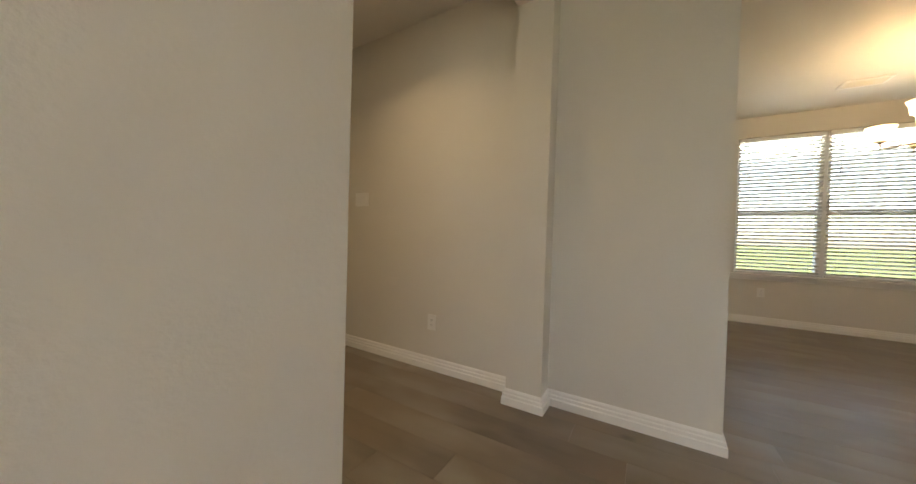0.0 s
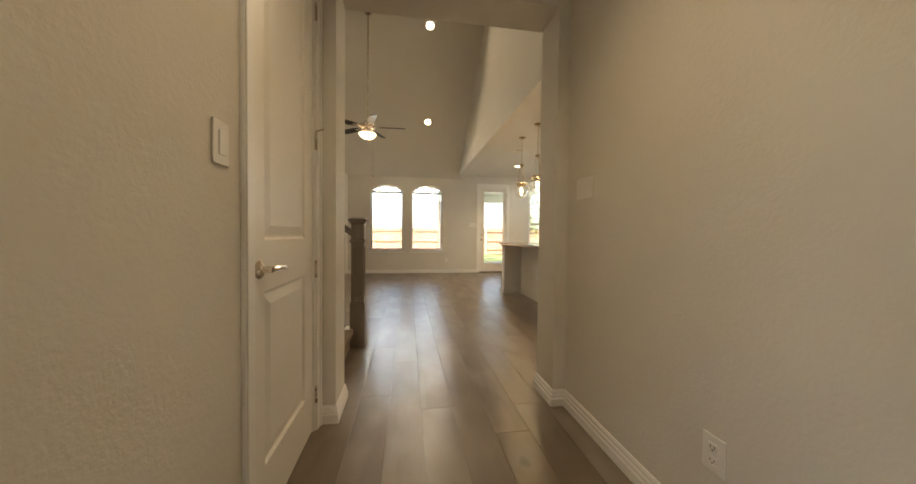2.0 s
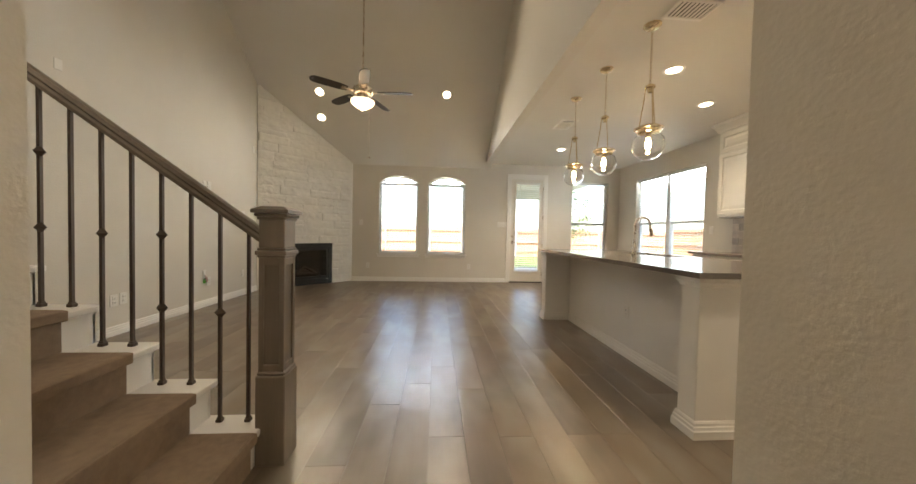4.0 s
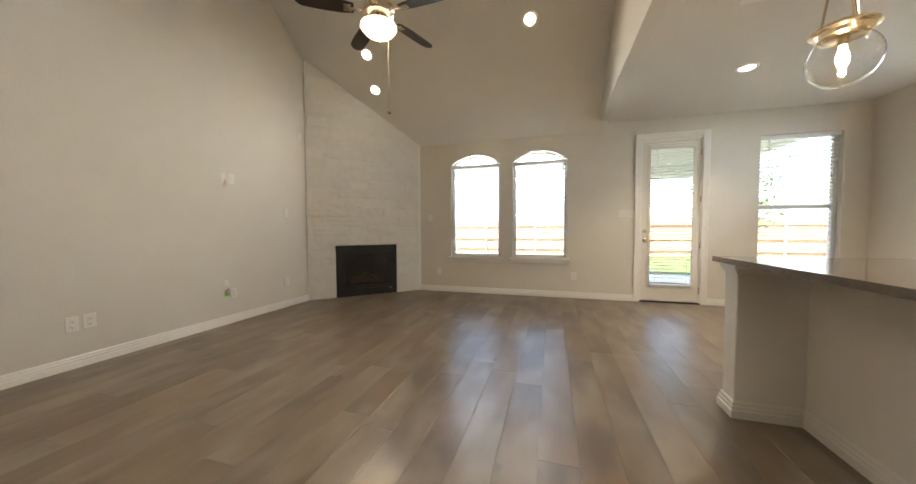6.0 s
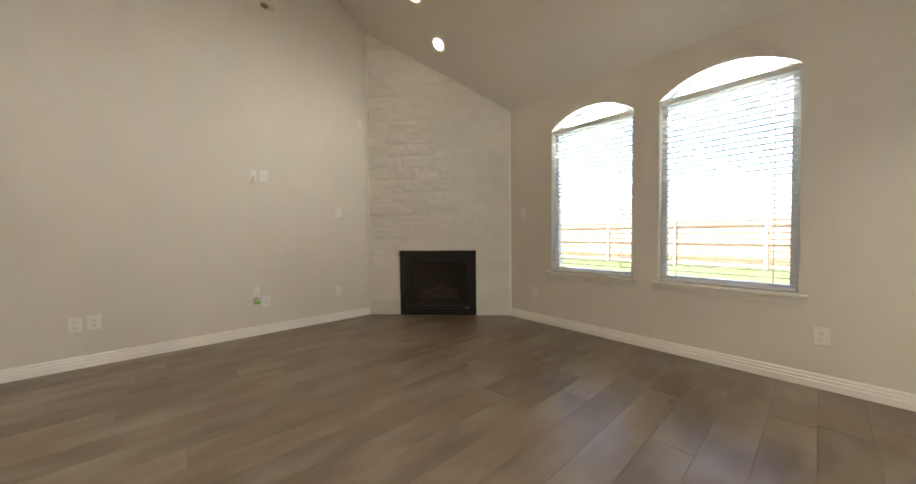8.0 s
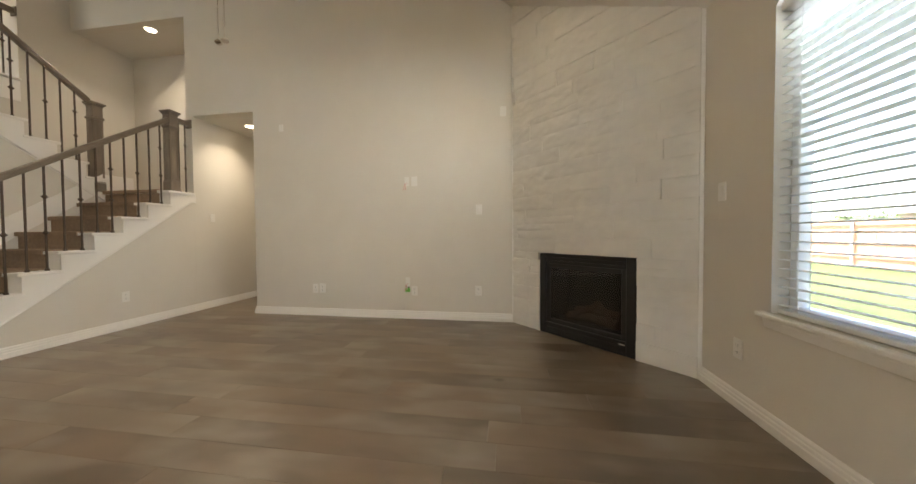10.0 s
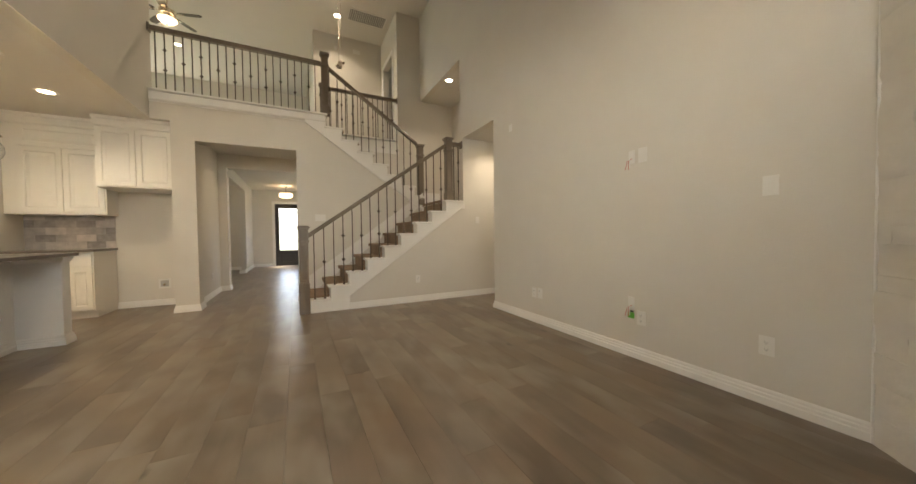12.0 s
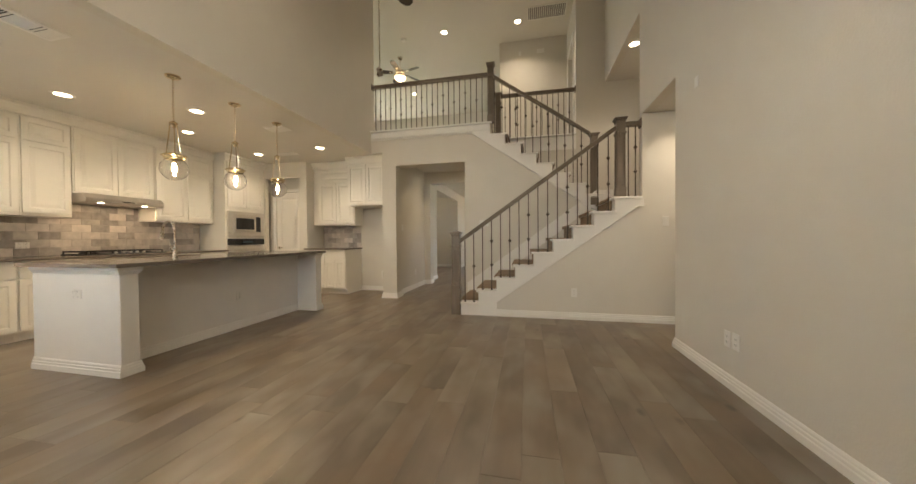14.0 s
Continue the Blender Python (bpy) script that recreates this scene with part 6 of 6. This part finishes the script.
def house(x, y, w, d, eave, ridge, rz, hip, label):
    """A brick house; its ridge runs along local x and is shortened by hip at both ends."""
    t = thing("neighbour_house", label, "house", at=(x, y, -0.16), rz=rz)
    part("wall", boxes((-w / 2, w / 2, -d / 2, d / 2, 0, eave)), BRICK, t)
    bm = prism([(-d / 2 - 0.5, eave - 0.15), (d / 2 + 0.5, eave - 0.15), (0, ridge)], "x", -w / 2 - 0.4, w / 2 + 0.4)
    for v in bm.verts:
        if v.co.z > ridge - 0.01:
            v.co.x -= math.copysign(hip, v.co.x)
    part("roof", bm, ROOFM, t)
    part("fascia", boxes((-w / 2 - 0.42, w / 2 + 0.42, -d / 2 - 0.52, -d / 2 - 0.47, eave - 0.28, eave - 0.08), (-w / 2 - 0.42, w / 2 + 0.42, d / 2 + 0.47, d / 2 + 0.52, eave - 0.28, eave - 0.08)), VINYL, t)
    for k in (-0.3, 0.3):
        wi = part("window", boxes((k * w - 0.6, k * w + 0.6, -d / 2 - 0.04, -d / 2 + 0.02, 0.9, 2.2)), VINYL, t)
        part("pane", boxes((k * w - 0.52, k * w + 0.52, -d / 2 - 0.05, -d / 2 - 0.04, 0.98, 2.12)), DARKGLASS, wi)


house(-15.6, 56.0, 12, 5.4, 2.3, 4.8, 90, 0.0, "brick neighbour house with a grey gable roof behind the fence")
house(-33.7, 52.0, 9.2, 8.0, 3.3, 7.7, 0, 2.9, "brick neighbour house with a grey hipped roof behind the fence")


def tree(x, y, height, seed, label):
    t = thing("tree", label, "tree", at=(x, y, -0.16))
    rg = random.Random(seed)
    bm = bmesh.new()
    n = 7
    for i in range(n):
        a, b = height * 0.55 * i / n, height * 0.55 * (i + 1) / n
        tube([(0.03 * math.sin(i), 0.02 * i, a), (0.03 * math.sin(i + 1), 0.02 * (i + 1), b)], 0.06 * (1 - 0.09 * i) * height / 4, 8, bm)
    tips = []
    for k in range(16):
        a, z = rg.uniform(0, 6.28), height * rg.uniform(0.25, 0.6)
        r = height * rg.uniform(0.14, 0.30)
        p = Vector((r * math.cos(a), r * math.sin(a), z + r * rg.uniform(0.5, 1.1)))
        tube([(0, 0.05, z), p * 0.5 + Vector((0, 0, z * 0.5 + 0.05)), p], 0.018 * height / 4, 5, bm)
        tips += [p, p * 0.7 + Vector((0, 0, z * 0.3))]
    tips.append(Vector((0, 0, height * 0.85)))
    part("trunk", bm, BARK, t)
    verts, faces = [], []
    for p in tips:
        for _ in range(55):
            c = p + Vector((rg.gauss(0, 1), rg.gauss(0, 1), rg.gauss(0, 0.8))) * height * 0.075
            s = rg.uniform(0.05, 0.095) * height / 4
            e = Euler((rg.uniform(-1, 1), rg.uniform(-1, 1), rg.uniform(0, 6.28)))
            k = len(verts)
            for q in ((-s, 0, 0), (0, -s * 0.5, 0.1 * s), (s, 0, 0), (0, s * 0.5, 0.1 * s)):
                v = Vector(q)
                v.rotate(e)
                verts.append(c + v)
            faces.append((k, k + 1, k + 2, k + 3))
    me = bpy.data.meshes.new("crown")
    me.from_pydata(verts, [], faces)
    me.materials.append(LEAF)
    cr = new("crown", me)
    cr.parent = t


tree(6.8, 16.8, 3.7, 3, "young leafy green tree on the lawn")
tree(-19, 27, 3.4, 9, "leafy green tree behind the fence")

# ---- backsplash tiles ----
TW, TH = 0.198, 0.098


def tile_mesh(w, h):
    bm = boxes((0, w, -0.008, 0, 0, h), bevel=0.002)
    me = bpy.data.meshes.new("tile")
    bmesh.ops.recalc_face_normals(bm, faces=bm.faces)
    bm.to_mesh(me)
    bm.free()
    me.materials.append(TILE)
    return me


def tiled(name, label, at, rz, w, z0, z1, limit):
    t = thing(name, label, "backsplash", kind="structure")
    t.matrix_basis = pose(at[0], at[1], 0, 0, 0, rz)
    part("grout", boxes((0, w, -0.004, -0.0005, z0, z1 if limit is None else 1.40)), mat("tile_grout", (0.46, 0.42, 0.36), 0.9), t)
    if limit:
        part("grout", boxes((limit[0], limit[1], -0.004, -0.0005, 1.40, z1)), mat("tile_grout", (0.46, 0.42, 0.36), 0.9), t)
    cache = {}
    z, k = z0 + 0.002, 0
    while z < z1 - 0.02:
        h = min(TH, (1.40 if (limit and z < 1.40) else z1) - z - 0.002)
        x = -(k % 2) * 0.1
        while x < w:
            a, b = max(x, 0.0), min(x + TW, w - 0.001)
            if limit and z >= 1.399:
                a, b = max(a, limit[0]), min(b, limit[1])
            if b - a > 0.015 and h > 0.015:
                key = (round(b - a, 3), round(h, 3))
                if key not in cache:
                    cache[key] = tile_mesh(*key)
                share("tile", cache[key], t, pose(a, 0, z))
            x += TW + 0.003
        z += h + 0.003
        k += 1


tiled("backsplash_east", "beige and grey tumbled stone tiles above the counter", (4.9995, 6.62), -90, 3.035, 0.918, 1.60, (1.165, 2.065))
tiled("backsplash_nook", "beige and grey tumbled stone tiles in the nook", (3.3995, 2.1205), 180, 0.91, 0.918, 1.385, None)

# ---- floor boards ----
PW = 0.19
floor_ob = bpy.data.objects["floor"]
rg = random.Random(11)
rest = bmesh.new()


def plank_mesh(w, L):
    bm = bmesh.new()
    b = 0.0007
    zs, zt = -0.012, 0.0
    lo = [bm.verts.new(p) for p in ((0, 0, zs), (w, 0, zs), (w, L, zs), (0, L, zs))]
    mi = [bm.verts.new(p) for p in ((0, 0, zt - b), (w, 0, zt - b), (w, L, zt - b), (0, L, zt - b))]
    hi = [bm.verts.new(p) for p in ((b, b, zt), (w - b, b, zt), (w - b, L - b, zt), (b, L - b, zt))]
    for a, c in ((lo, mi), (mi, hi)):
        for i in range(4):
            bm.faces.new((a[i], a[(i + 1) % 4], c[(i + 1) % 4], c[i]))
    bm.faces.new(hi)
    return bm


count = 0
x = -4.4
while x < 5.16:
    w = min(PW, 5.16 - x) - 0.0008
    y = -4.55 - rg.uniform(0, 1.2)
    while y < 9.66:
        L = rg.choice((0.9, 1.3, 1.7, 1.9, 2.1, 2.1))
        a, b = max(y, -4.55), min(y + L, 9.66)
        y += L
        if b - a < 0.03:
            continue
        if x < -2.65 and (b < 3.7 or a > 5.0):
            continue
        bm = plank_mesh(w, round(b - a - 0.0008, 3))
        if -2.65 <= x < 2.5 and a > 0.0 and count < 300:
            p = part("plank", bm, PLANK, floor_ob)
            p.location = (x, a, 0)
            count += 1
        else:
            me = bpy.data.meshes.new("tmp")
            bmesh.ops.translate(bm, vec=(x, a, 0), verts=bm.verts)
            bm.to_mesh(me)
            bm.free()
            rest.from_mesh(me)
            bpy.data.meshes.remove(me)
    x += PW
o = part("planks", rest, PLANK, floor_ob)
o["kind"] = "stuff"
